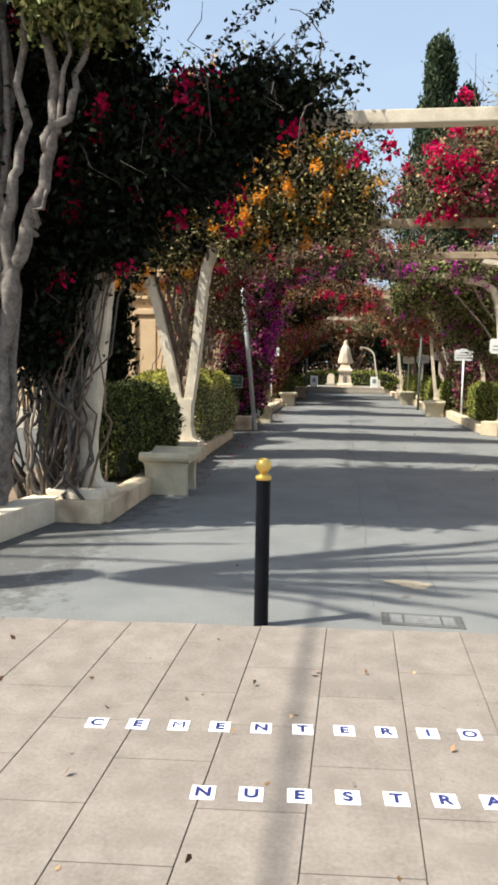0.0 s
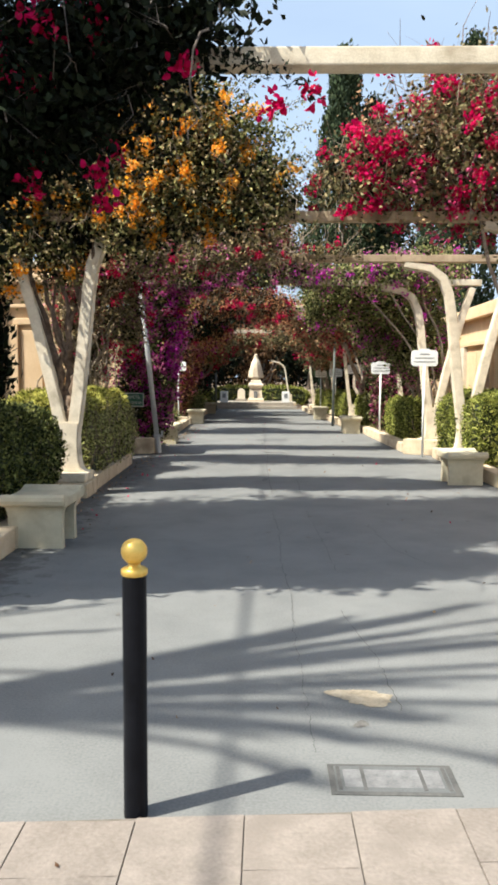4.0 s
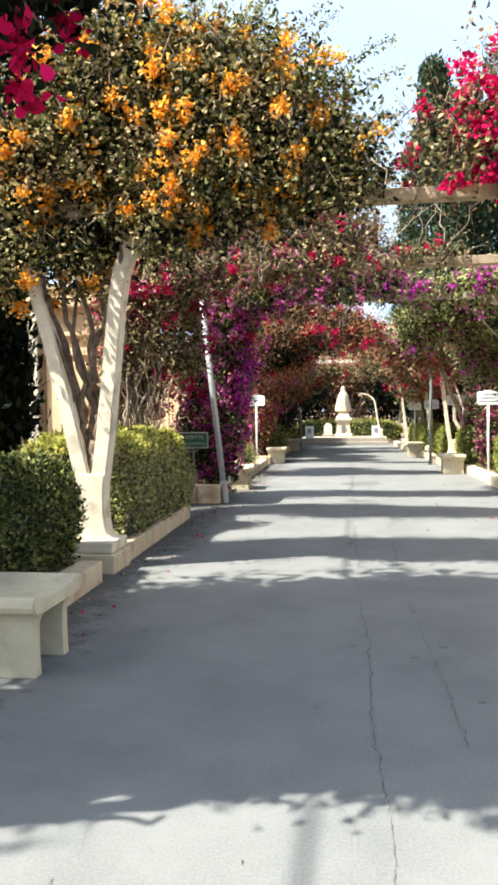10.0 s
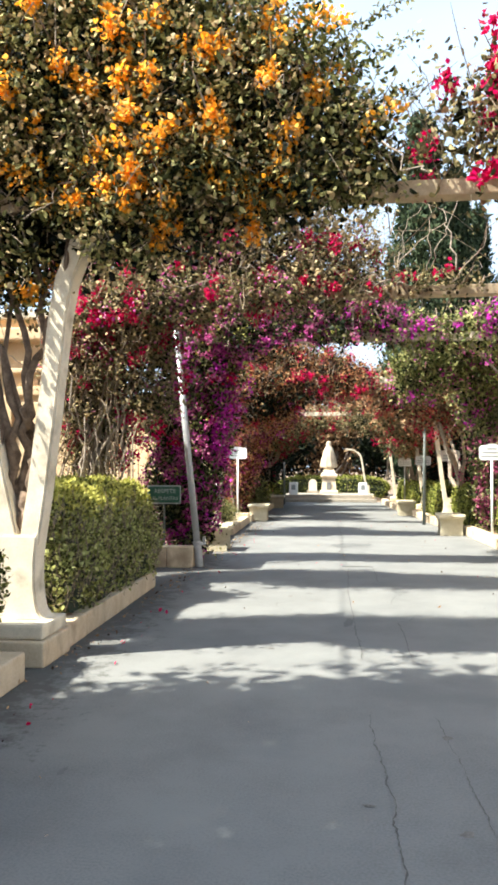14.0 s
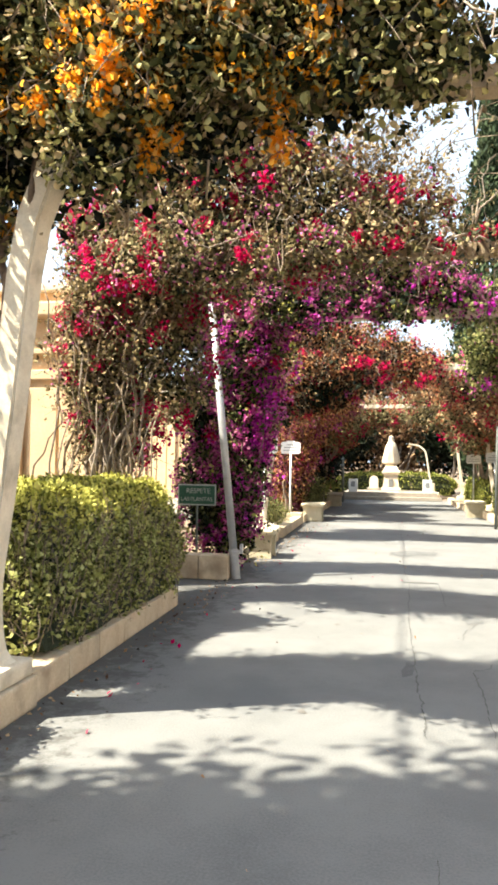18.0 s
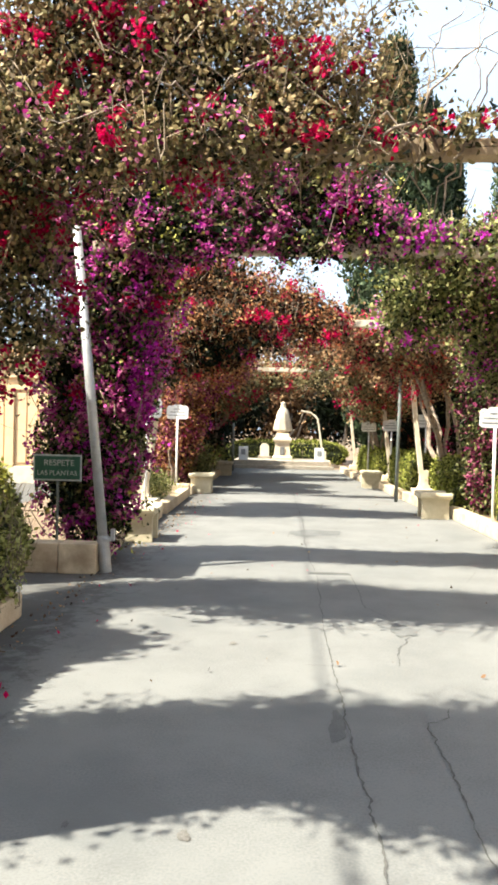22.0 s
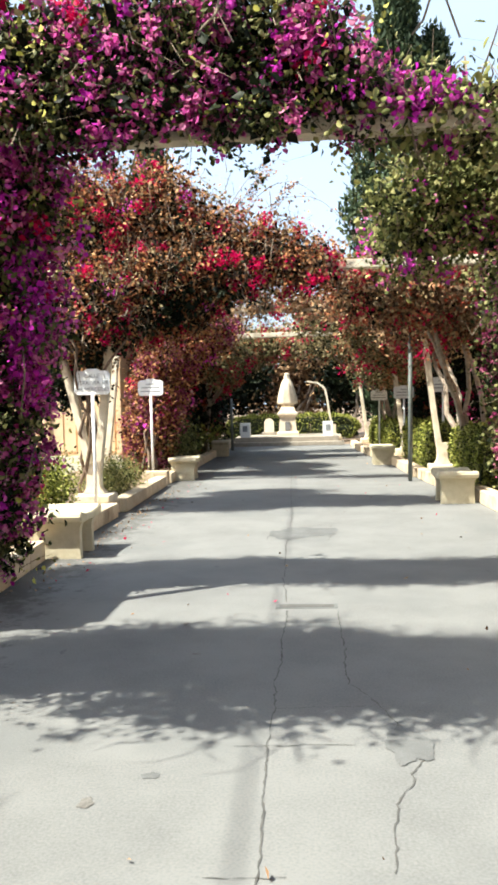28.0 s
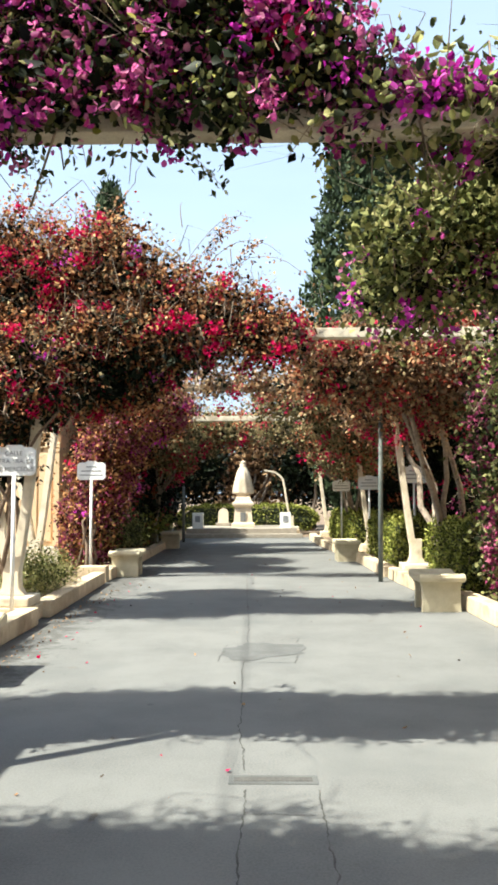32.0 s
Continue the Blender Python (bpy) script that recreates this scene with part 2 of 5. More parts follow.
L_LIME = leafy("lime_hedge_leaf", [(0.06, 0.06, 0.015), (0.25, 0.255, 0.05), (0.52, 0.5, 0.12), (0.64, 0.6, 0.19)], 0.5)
# Duller leaf for hedge sides, with their shade put into the colour.
L_DULLSHADE = leafy("dull_shaded_hedge_leaf", [(0.03, 0.034, 0.01), (0.18, 0.19, 0.055), (0.42, 0.43, 0.14), (0.62, 0.62, 0.27)], 0.45)
L_CYP = leafy("cypress_leaf", [(0.0086, 0.0172, 0.01032), (0.0258, 0.043, 0.02236), (0.0516, 0.0774, 0.0387), (0.086, 0.1118, 0.0602)], 0.12, 0.7)
L_PALM = leafy("palm_leaf", [(0.0258, 0.0516, 0.0172), (0.0516, 0.086, 0.0258), (0.086, 0.1204, 0.043)], 0.2)
L_LOFT = leafy("sunlit_olive_leaf", [(0.006, 0.008, 0.003), (0.06, 0.064, 0.021), (0.23, 0.215, 0.08), (0.5, 0.45, 0.2)], 0.3)
L_STRAW = leafy("straw_leaf", [(0.08, 0.055, 0.03), (0.25, 0.18, 0.09), (0.42, 0.32, 0.17), (0.55, 0.43, 0.25)], 0.3)
L_SAGE = leafy("sage_leaf", [(0.014, 0.019, 0.007), (0.09, 0.108, 0.034), (0.26, 0.27, 0.095), (0.39, 0.365, 0.16)], 0.25)
L_CURLED = leafy("curled_leaf", [(0.01, 0.005, 0.004), (0.11, 0.038, 0.018), (0.42, 0.19, 0.08), (0.66, 0.38, 0.18)], 0.36)
F_RED = leafy("crimson_bract", [(0.26, 0.001, 0.03), (0.5, 0.002, 0.06), (0.66, 0.006, 0.12), (0.58, 0.008, 0.075)], 0.46)
F_DUSK = leafy("dusky_mauve_bract", [(0.07, 0.008, 0.03), (0.21, 0.024, 0.085), (0.38, 0.075, 0.17), (0.50, 0.20, 0.25)], 0.35)
F_PINK = leafy("pink_bract", [(0.45, 0.02, 0.10), (0.66, 0.06, 0.20), (0.72, 0.14, 0.28), (0.55, 0.08, 0.10)], 0.48)
F_ORANGE = leafy("orange_bract", [(0.8, 0.29, 0.02), (0.98, 0.42, 0.03), (1, 0.52, 0.07), (0.98, 0.6, 0.18)], 0.62)
F_PURPLE = leafy("purple_bract", [(0.252, 0.007, 0.180), (0.468, 0.018, 0.360), (0.630, 0.054, 0.504), (0.666, 0.126, 0.432)], 0.45)
F_MAUVE = leafy("mauve_bract", [(0.17, 0.012, 0.085), (0.44, 0.045, 0.25), (0.64, 0.13, 0.38), (0.75, 0.30, 0.45)], 0.5)
F_RUST = leafy("rust_bract", [(0.26, 0.04, 0.02), (0.42, 0.08, 0.05), (0.50, 0.20, 0.10), (0.52, 0.32, 0.18)], 0.48)


# ---- mesh helpers ----
def thing(name, x, y, z, label, category, group="", kind="", turn=0.0):
    ob = new(name)
    ob.matrix_world = pose(x, y, z, 0, 0, turn)
    return tagged(ob, label, category, group, kind)


def link(name, me, material, parent=None, label="", kind="", place=None):
    me.materials.clear()
    me.materials.append(material)
    ob = new(name, me)
    ob.parent = parent
    if place is not None:
        ob.matrix_basis = place
    return tagged(ob, label, kind=kind)


def mesh_of(name, verts, faces):
    me = bpy.data.meshes.new(name)
    me.from_pydata([tuple(map(float, v)) for v in verts], [], faces)
    me.update()
    return me


def part(name, bm, material, parent=None, label="", kind="", smooth=False, place=None):
    me = bpy.data.meshes.new(name)
    if smooth:
        for f in bm.faces:
            f.smooth = True
    bm.to_mesh(me)
    bm.free()
    return link(name, me, material, parent, label, kind, place)


def block(x0, x1, y0, y1, z0, z1, bevel=0.012, rough=0.0, seed=0, cuts=0):
    """A bevelled block; rough: how far its corners and edges wander."""
    bm = bmesh.new()
    bmesh.ops.create_cube(bm, size=1.0)
    for v in bm.verts:
        v.co = Vector(((x0 + x1) / 2 + v.co.x * (x1 - x0), (y0 + y1) / 2 + v.co.y * (y1 - y0), (z0 + z1) / 2 + v.co.z * (z1 - z0)))
    if cuts:
        bmesh.ops.subdivide_edges(bm, edges=bm.edges[:], cuts=cuts, use_grid_fill=True)
    if bevel and not cuts:
        bmesh.ops.bevel(bm, geom=bm.edges[:], offset=bevel, segments=2, affect="EDGES", profile=0.6)
    if rough:
        for v in bm.verts:
            v.co += noise.noise_vector(v.co * 4 + Vector((seed, seed, 0))) * rough
    return bm


def lathe(profile, segs=24):
    """Rings of (radius, z) turned about z, closed at both ends."""
    verts, faces = [], []
    for r, z in profile:
        for i in range(segs):
            a = 2 * math.pi * i / segs
            verts.append((r * math.cos(a), r * math.sin(a), z))
    for k in range(len(profile) - 1):
        for i in range(segs):
            j = (i + 1) % segs
            faces.append((k * segs + i, k * segs + j, (k + 1) * segs + j, (k + 1) * segs + i))
    faces.append(tuple(range(segs))[::-1])
    faces.append(tuple(range((len(profile) - 1) * segs, len(profile) * segs)))
    return verts, faces


def lathe_bm(profile, segs=24):
    bm = bmesh.new()
    verts, faces = lathe(profile, segs)
    vs = [bm.verts.new(v) for v in verts]
    for f in faces:
        bm.faces.new([vs[i] for i in f])
    bmesh.ops.recalc_face_normals(bm, faces=bm.faces[:])
    return bm


def tube(points, radii, segs=7, rng=None, knots=0.0):
    """Vertices and faces of a round limb along points."""
    pts = [Vector(p) for p in points]
    verts, faces = [], []
    side = Vector((1, 0, 0.13))
    for i, p in enumerate(pts):
        way = (pts[min(i + 1, len(pts) - 1)] - pts[max(i - 1, 0)]).normalized()
        u = (side - way * side.dot(way)).normalized()
        w = way.cross(u)
        for k in range(segs):
            a = 2 * math.pi * k / segs
            r = radii[i] * (1 + (knots * (rng.random() - 0.5) if rng is not None else 0))
            verts.append(p + (u * math.cos(a) + w * math.sin(a)) * r)
    for i in range(len(pts) - 1):
        for k in range(segs):
            j = (k + 1) % segs
            faces.append((i * segs + k, i * segs + j, (i + 1) * segs + j, (i + 1) * segs + k))
    faces.append(tuple(range(segs))[::-1])
    faces.append(tuple(range((len(pts) - 1) * segs, len(pts) * segs)))
    return verts, faces


def limb(name, points, r0, r1, material, parent, rng, bends=3, wander=0.08, segs=7, knots=0.35, smooth=True):
    """A limb that wanders between its points and thins from r0 to r1."""
    pts = []
    for a, b in zip(points[:-1], points[1:]):
        a, b = Vector(a), Vector(b)
        for i in range(bends):
            off = Vector(rng.normal(0, wander, 3)) if (i or pts) else Vector((0, 0, 0))
            pts.append(a.lerp(b, i / bends) + off)
    pts.append(Vector(points[-1]))
    n = len(pts) - 1
    me = mesh_of(name, *tube(pts, [r0 + (r1 - r0) * (i / n) ** 0.8 for i in range(n + 1)], segs, rng, knots))
    if smooth:
        me.shade_smooth()
    return link(name, me, material, parent)


def clumps(rng, blobs, count, spread=0.14, per=12, shell=0.5):
    """Points in clumps that fill the ellipsoids (x, y, z, rx, ry, rz), thicker towards their skins."""
    b = np.array(blobs, float)
    vol = b[:, 3] * b[:, 4] * b[:, 5]
    k = max(1, count // per)
    pick = rng.choice(len(b), k, p=vol / vol.sum())
    d = rng.normal(size=(k, 3))
    d /= np.linalg.norm(d, axis=1)[:, None]
    r = (shell + (1.08 - shell) * rng.random(k)) ** 0.7
    stray = rng.random(k)
    r = np.where(stray < 0.13, r * (1.0 + 0.5 * rng.random(k)), r)
    c = b[pick, :3] + d * r[:, None] * b[pick, 3:]
    c += rng.normal(0, 0.05, (k, 3))
    return np.repeat(c, per, axis=0) + rng.normal(0, spread, (k * per, 3))


def leaves(name, pts, size, material, parent, rng, slim=0.55, droop=0.35, label="", fine=False):
    """One small folded blade at each point; fine: with a rounded outline and a curled tip."""
    n = len(pts)
    d = rng.normal(size=(n, 3))
    d[:, 2] -= droop
    d /= np.linalg.norm(d, axis=1)[:, None]
    s = np.cross(d, rng.normal(size=(n, 3)) * 0.85 + (-0.35, -0.4, 0.6))
    s /= np.linalg.norm(s, axis=1)[:, None] + 1e-9
    up = np.cross(d, s)
    ln = size * (0.6 + 0.8 * rng.random(n))[:, None]
    wd = ln * slim * 0.5
    if fine:
        v = np.empty((n, 6, 3))
        v[:, 0] = pts
        v[:, 1] = pts + d * ln * 0.25 + s * wd * 0.85 + up * wd * 0.3
        v[:, 2] = pts + d * ln * 0.68 + s * wd * 0.8 + up * wd * 0.25
        v[:, 3] = pts + d * ln - up * ln * 0.12
        v[:, 4] = pts + d * ln * 0.68 - s * wd * 0.8 + up * wd * 0.25
        v[:, 5] = pts + d * ln * 0.25 - s * wd * 0.85 + up * wd * 0.3
        return fans(name, v.reshape(-1, 3), np.array([[0, 1, 2], [0, 2, 3], [0, 3, 4], [0, 4, 5]]), n, 6, material, parent, label)
    v = np.empty((n, 4, 3))
    v[:, 0] = pts
    v[:, 1] = pts + d * ln * 0.42 + s * wd + up * wd * 0.35
    v[:, 2] = pts + d * ln
    v[:, 3] = pts + d * ln * 0.42 - s * wd + up * wd * 0.35
    return fans(name, v.reshape(-1, 3), np.array([[0, 1, 2], [0, 2, 3]]), n, 4, material, parent, label)


def fans(name, verts, tris, n, step, material, parent, label=""):
    f = (np.arange(n) * step)[:, None, None] + tris[None]
    f = f.reshape(-1, tris.shape[1])
    me = bpy.data.meshes.new(name)
    me.vertices.add(len(verts))
    me.vertices.foreach_set("co", verts.astype(np.float32).ravel())
    me.loops.add(f.size)
    me.loops.foreach_set("vertex_index", f.astype(np.int32).ravel())
    me.polygons.add(len(f))
    me.polygons.foreach_set("loop_start", np.arange(0, f.size, f.shape[1], dtype=np.int32))
    me.update(calc_edges=True)
    me.validate()
    return link(name, me, material, parent, label, "stuff")


def twigs(name, starts, ends, r, material, parent, rng, label="", sag=0.12):
    """Thin crooked shoots, three-sided."""
    n = len(starts)
    bow = rng.normal(0, sag, (n, 3))
    spine = [starts, starts * 0.64 + ends * 0.36 + bow, starts * 0.3 + ends * 0.7 + bow * rng.uniform(-0.6, 1.2, (n, 1)), ends]
    v = np.empty((n, 4, 3, 3))
    thick = 0.6 + 0.8 * rng.random(n)
    for i, (p, k) in enumerate(zip(spine, (1.0, 0.85, 0.6, 0.3))):
        for j in range(3):
            a = 2.094 * j
            off = np.stack([np.full(n, math.cos(a)), np.full(n, math.sin(a)), np.full(n, 0.3 * math.sin(a))], 1)
            v[:, i, j] = p + off * (r * k * thick)[:, None]
    quads = []
    for i in range(3):
        for j in range(3):
            quads.append([i * 3 + j, i * 3 + (j + 1) % 3, i * 3 + 3 + (j + 1) % 3, i * 3 + 3 + j])
    return fans(name, v.reshape(-1, 3), np.array(quads), n, 12, material, parent, label)


def bougainvillea(label, base, blobs, leaf, n_leaf, flowers, seed, size=0.06, stems=4, stem_r=0.05, n_twig=500, spread=0.13,
                  bark=BARK, twig_len=0.5, shell=0.5, shoots=(), core=0.07, vines=0, canes=(), group="bougainvilleas of the pergola", per=12, hang=0.0, twig=None):
    """A climbing shrub: stems from the base into its crown, twigs, leaves and clusters of bracts. flowers: (material, count, cluster, spread, skin)."""
    rng = np.random.default_rng(seed)
    ob = thing("bougainvillea", base[0], base[1], base[2], label, "shrub", group)
    off = np.array(base, float)
    b = np.array(blobs, float)
    b[:, :3] -= off
    order = np.argsort(((b[:, :3]) ** 2).sum(1))
    for i in range(stems):
        goal = b[order[i % min(3, len(b))], :3] + rng.normal(0, 0.15, 3)
        foot = rng.normal(0, 0.09, 3) * (1, 1, 0)
        bend = foot + (goal - foot) * (0.25, 0.25, 0.5) + rng.normal(0, 0.08, 3)
        limb("stem", [foot, bend, goal], stem_r * (0.7 + 0.6 * rng.random()), stem_r * 0.4, bark, ob, rng, 4, 0.05)
    done = [b[order[0], :3]]
    for goal in b[order[1:], :3]:
        near = min(done, key=lambda q: np.linalg.norm(q - goal))
        done.append(goal)
        if np.linalg.norm(near - goal) > 1.05:
            continue
        limb("branch", [near, (near + goal) / 2 - (0, 0, 0.12), goal], stem_r * 0.4, stem_r * 0.2, DARKBARK, ob, rng, 3, 0.08, 6)
    leaves("foliage", clumps(rng, b, n_leaf, spread, per, shell), size * 1.4, leaf, ob, rng, 0.62, 0.35, fine=5 < base[1] < 15.5)
    # Near-black filler blades: the shade of the crown's gaps as colour.
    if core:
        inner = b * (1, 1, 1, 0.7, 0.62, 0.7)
        leaves("shade_foliage", clumps(rng, inner, int(n_leaf * core), 0.1, 8, 0.1), size * 2.1, L_SHADEDARK, ob, rng, 0.7, 0.35)
    start = clumps(rng, b, int(n_twig * 0.55), 0.12, 2, 0.25)
    way = rng.normal(size=start.shape)
    way[:, 2] = way[:, 2] * 0.7 + 0.1
    way /= np.linalg.norm(way, axis=1)[:, None]
    twigs("brushwood", start, start + way * twig_len * (0.4 + rng.random((len(start), 1))), 0.007, twig or TWIG, ob, rng)
    for material, count, cluster, sp, skin in flowers:
        c = clumps(rng, b, count, 0.05, 2, skin)
        p = np.repeat(c, cluster, axis=0) + rng.normal(0, sp, (len(c) * cluster, 3))
        if hang:
            p[:, 2] -= np.abs(rng.normal(0, hang, len(p)))
        leaves("blossom", p, size * 1.05, material, ob, rng, 0.85, 0.0, fine=base[1] < 15.5)
    for i in range(vines):
        at = rng.integers(0, len(b), 1)[0]
        d = rng.normal(size=3)
        d /= np.linalg.norm(d)
        p = b[at, :3] + d * b[at, 3:] * 0.95
        line = [p]
        way = rng.normal(size=3) * (0.5, 0.3, 0.9)
        for k in range(3):
            way = way + rng.normal(0, 0.35, 3)
            line.append(line[-1] + way / np.linalg.norm(way) * 0.32)
        limb("vine", line, 0.006 + 0.008 * rng.random(), 0.004, bark if bark is not DARKBARK else BARK, ob, rng, 3, 0.03, 5)
    for c in canes:
        a, z = np.array(c[:3]) - off, np.array(c[3:6]) - off
        top = (a + z) / 2 + (0, 0, c[6])
        line = [a * (1 - k) ** 2 + top * 2 * k * (1 - k) + z * k * k for k in np.linspace(0, 1, 9)]
        limb("cane", line, 0.006, 0.003, TWIG, ob, rng, 1, 0.012, 5)
        leaves("cane_foliage", np.array(line)[rng.integers(2, 9, 26)] + rng.normal(0, 0.04, (26, 3)), size * 1.1, leaf, ob, rng)
    for s in shoots:
        a, z = np.array(s[:3]) - off, np.array(s[3:6]) - off
        k = np.linspace(0, 1, 40)[:, None]
        line = a + (z - a) * k
        line[:, 2] += 0.35 * np.linalg.norm(z - a) * (k[:, 0] * (1 - k[:, 0]))
        twigs("shoot", line[:-1], line[1:], 0.006, TWIG, ob, rng, sag=0.006)
        leaves("shoot_foliage", np.repeat(line, 4, axis=0) + rng.normal(0, 0.035, (160, 3)), size, leaf, ob, rng)
    return ob


# ---- ground ----
def sheet(name, outline, z, material, label="", kind="structure"):
    me = mesh_of(name, [(x, y, z) for x, y in outline], [tuple(range(len(outline)))])
    return link(name, me, material, None, label, kind)


tagged(sheet("ground", [(-900, -900), (900, -900), (900, 900), (-900, 900)], -0.03, EARTH, "bare dry earth round the avenue"), category="ground")
road = tagged(sheet("road", [(-9, -1.0), (12, 1.2), (12, 41), (-9, 41)], 0.0, ASPHALT, "worn grey asphalt of the avenue, cracked"), category="road")

pavement = thing("pavement", 0, 0, 0, "beige concrete paving slabs in long courses", "pavement", kind="structure")
bedding = block(-9, 9, -9, -0.045, -0.02, 0.012, 0)
for v in bedding.verts:
    v.co.y += v.co.x * math.tan(radians(4.8))
part("bedding", bedding, JOINT, pavement)


def pergola_column(x, y, side, seed, label, top, slim=1.0, fork=0.95, outer=True):
    """A forked concrete column on a plinth: side 1 leans its inner arm to the right; slim narrows it, fork is where it parts."""
    ob = thing("pergola_column", x, y, 0, label, "column", "columns of the pergola")
    part("plinth", block(-0.30, 0.33, -0.34, 0.27, 0, 0.21, 0.02, 0.006, seed), CREAM, ob)
    part("foot", block(-0.28, 0.30, -0.30, 0.25, 0.212, 0.335, 0.025, 0.006, seed), WHITEWASH, ob)

    def sweep(name, path, widths, depth, material=WHITEWASH):
        verts, faces = [], []
        n = len(path)
        for i, (px, pz) in enumerate(path):
            ax, az = path[max(i - 1, 0)]
            bx, bz = path[min(i + 1, n - 1)]
            ln = math.hypot(bx - ax, bz - az)
            nx, nz = -(bz - az) / ln, (bx - ax) / ln
            w, d = widths[i] / 2, depth / 2
            for sx, sy in ((-1, -1), (1, -1), (1, 1), (-1, 1)):
                verts.append((side * (px + nx * w * sx), d * sy, pz + nz * w * sx))
        for i in range(n - 1):
            for k in range(4):
                j = (k + 1) % 4
                faces.append((4 * i + k, 4 * i + j, 4 * i + 4 + j, 4 * i + 4 + k))
        faces += [(0, 1, 2, 3)[::-1], (4 * n - 4, 4 * n - 3, 4 * n - 2, 4 * n - 1)]
        bm = bmesh.new()
        vs = [bm.verts.new(v) for v in verts]
        for f in faces:
            bm.faces.new([vs[i] for i in f])
        bmesh.ops.recalc_face_normals(bm, faces=bm.faces[:])
        long = [e for e in bm.edges if len(e.link_faces) == 2 and e.calc_face_angle(0) > 1.0]
        bmesh.ops.bevel(bm, geom=long, offset=0.015, segments=2, affect="EDGES")
        return part(name, bm, material, ob)

    f = fork - 0.31
    sweep("stem", [(0, 0.33), (0, 0.36), (0, 0.41), (0, 0.33 + 0.26 * f), (0, 0.33 + 0.48 * f), (0, 0.33 + 0.8 * f), (0, fork + 0.09)], [w * slim for w in (0.54, 0.44, 0.37, 0.33, 0.30, 0.30, 0.34)], 0.24 * slim)
    k = top / 3.77
    sweep("inner_arm", [(0.085 * slim, fork), (0.15, 1.4 * k), (0.225, 2.05 * k), (0.31, 2.85 * k), (0.37, 3.2 * k), (0.49, top - 0.27), (0.72, top - 0.10), (1.2, top - 0.02)],
          [w * slim for w in (0.17, 0.165, 0.165, 0.16, 0.16, 0.16, 0.14, 0.12)], 0.20 * slim)
    if outer:
        sweep("outer_arm", [(-0.085 * slim, fork), (-0.16, 1.3 * k), (-0.30, 1.9 * k), (-0.44, 2.5 * k), (-0.62, 3.15 * k), (-0.81, top - 0.03)], [w * slim for w in (0.17, 0.16, 0.155, 0.15, 0.14, 0.14)], 0.20 * slim)
    return ob


def pergola_beam(y, x0, x1, z, seed, material):
    ob = thing("pergola_beam", 0, y, z, "long pale concrete beam across the avenue, weather-stained", "beam", "beams of the pergola")
    xs = [x0, x0 + (x1 - x0) * 0.36, x0 + (x1 - x0) * 0.68, x1]
    for i in range(3):
        part("segment", block(xs[i] + 0.004, xs[i + 1] - 0.004, -0.085, 0.085, -0.066, 0.066, 0.012, 0.004, seed + i), material, ob)
    return ob


COLUMN = "whitewashed forked concrete column of the pergola in a planting bed"
for i, (xl, xr, y, z) in enumerate(((-2.28, 4.6, 3.02, 3.94), (-2.30, 4.6, 7.95, 3.85), (-4.3, 4.15, 11.42, 3.83), (-2.65, 4.2, 14.5, 3.79), (-2.62, 4.6, 20.1, 3.74),
                                    (-3.7, 3.56, 24.8, 3.70), (-3.1, 3.56, 30.8, 3.72), (-3.1, 3.1, 38.6, 3.70))):
    if i not in (2, 3):
        pergola_column(xl, y, 1, i, COLUMN, z - 0.08, 0.72 if i > 3 else 1.0, 0.7 if i > 3 else 0.95)
    pergola_column(xr, y, -1, i + 20, COLUMN, z - 0.08, 0.72 if i > 3 else 1.0, 0.7 if i > 3 else 0.95, i < 4)
    pergola_beam(y - 0.02, xl - 1.0 if i not in (2, 3) else -2.2, xr + 1.0, z, i * 5, SHADYBEAM if i in (1, 2) else BEAM)
pergola_column(1.95, 43.4, -1, 40, "low whitewashed curved post beyond the statue", 2.78, 0.55, 0.7, False)


# ---- planting beds, kerbs ----
def bed(x0, x1, y0, y1):
    ob = part("planting_bed", block(x0, x1, y0, y1, 0.0, 0.13, 0.0), EARTH, None, "bare soil bed behind a low kerb", "structure")
    return tagged(ob, category="bed")


def kerb(x0, y0, x1, y1, height=0.22, width=0.24, unit=0.6, label="low cream concrete kerb of cast units along the bed", material=CREAM, seed=0):
    ln = math.hypot(x1 - x0, y1 - y0)
    ob = thing("kerb", x0, y0, 0, label, "kerb", kind="structure", turn=math.degrees(math.atan2(y1 - y0, x1 - x0)))
    n = max(1, round(ln / unit))
    for i in range(n):
        part("kerb_unit", block(i * ln / n + 0.004, (i + 1) * ln / n - 0.004, -width / 2, width / 2, 0, height, 0.018, 0.005, seed + i), material, ob)
    return ob


for x0, x1, y0, y1 in ((-3.9, -2.2, 3.0, 11.95), (-5.1, -2.44, 14.3, 19.0), (-5.1, -2.46, 19.2, 24.6), (-5.1, -2.55, 24.9, 39.4), (4.25, 6.1, 4.0, 13.6), (3.8, 6.1, 14.4, 21.5), (3.5, 6.1, 21.5, 25.3), (3.22, 6.1, 25.3, 29.7), (3.0, 6.1, 29.7, 33.0), (2.72, 6.1, 33.0, 39.4)):
    bed(x0, x1, y0, y1)
kerb(-2.0, 2.75, -2.09, 7.25)
kerb(-2.75, 1.35, -2.55, 2.85, 0.26, 0.3, 1.6, "white painted kerb with scuffed end", WHITEWASH)
kerb(-2.7, 2.78, -1.95, 2.78, 0.24, 0.26, 0.75)
kerb(-2.13, 8.22, -2.23, 11.97)
kerb(-2.85, 14.1, -1.98, 14.12, 0.34, 0.3, 0.45)
kerb(-2.14, 14.3, -2.3, 16.5)
kerb(-2.3, 17.5, -2.3, 19.8)
kerb(-2.3, 20.35, -2.4, 24.4)
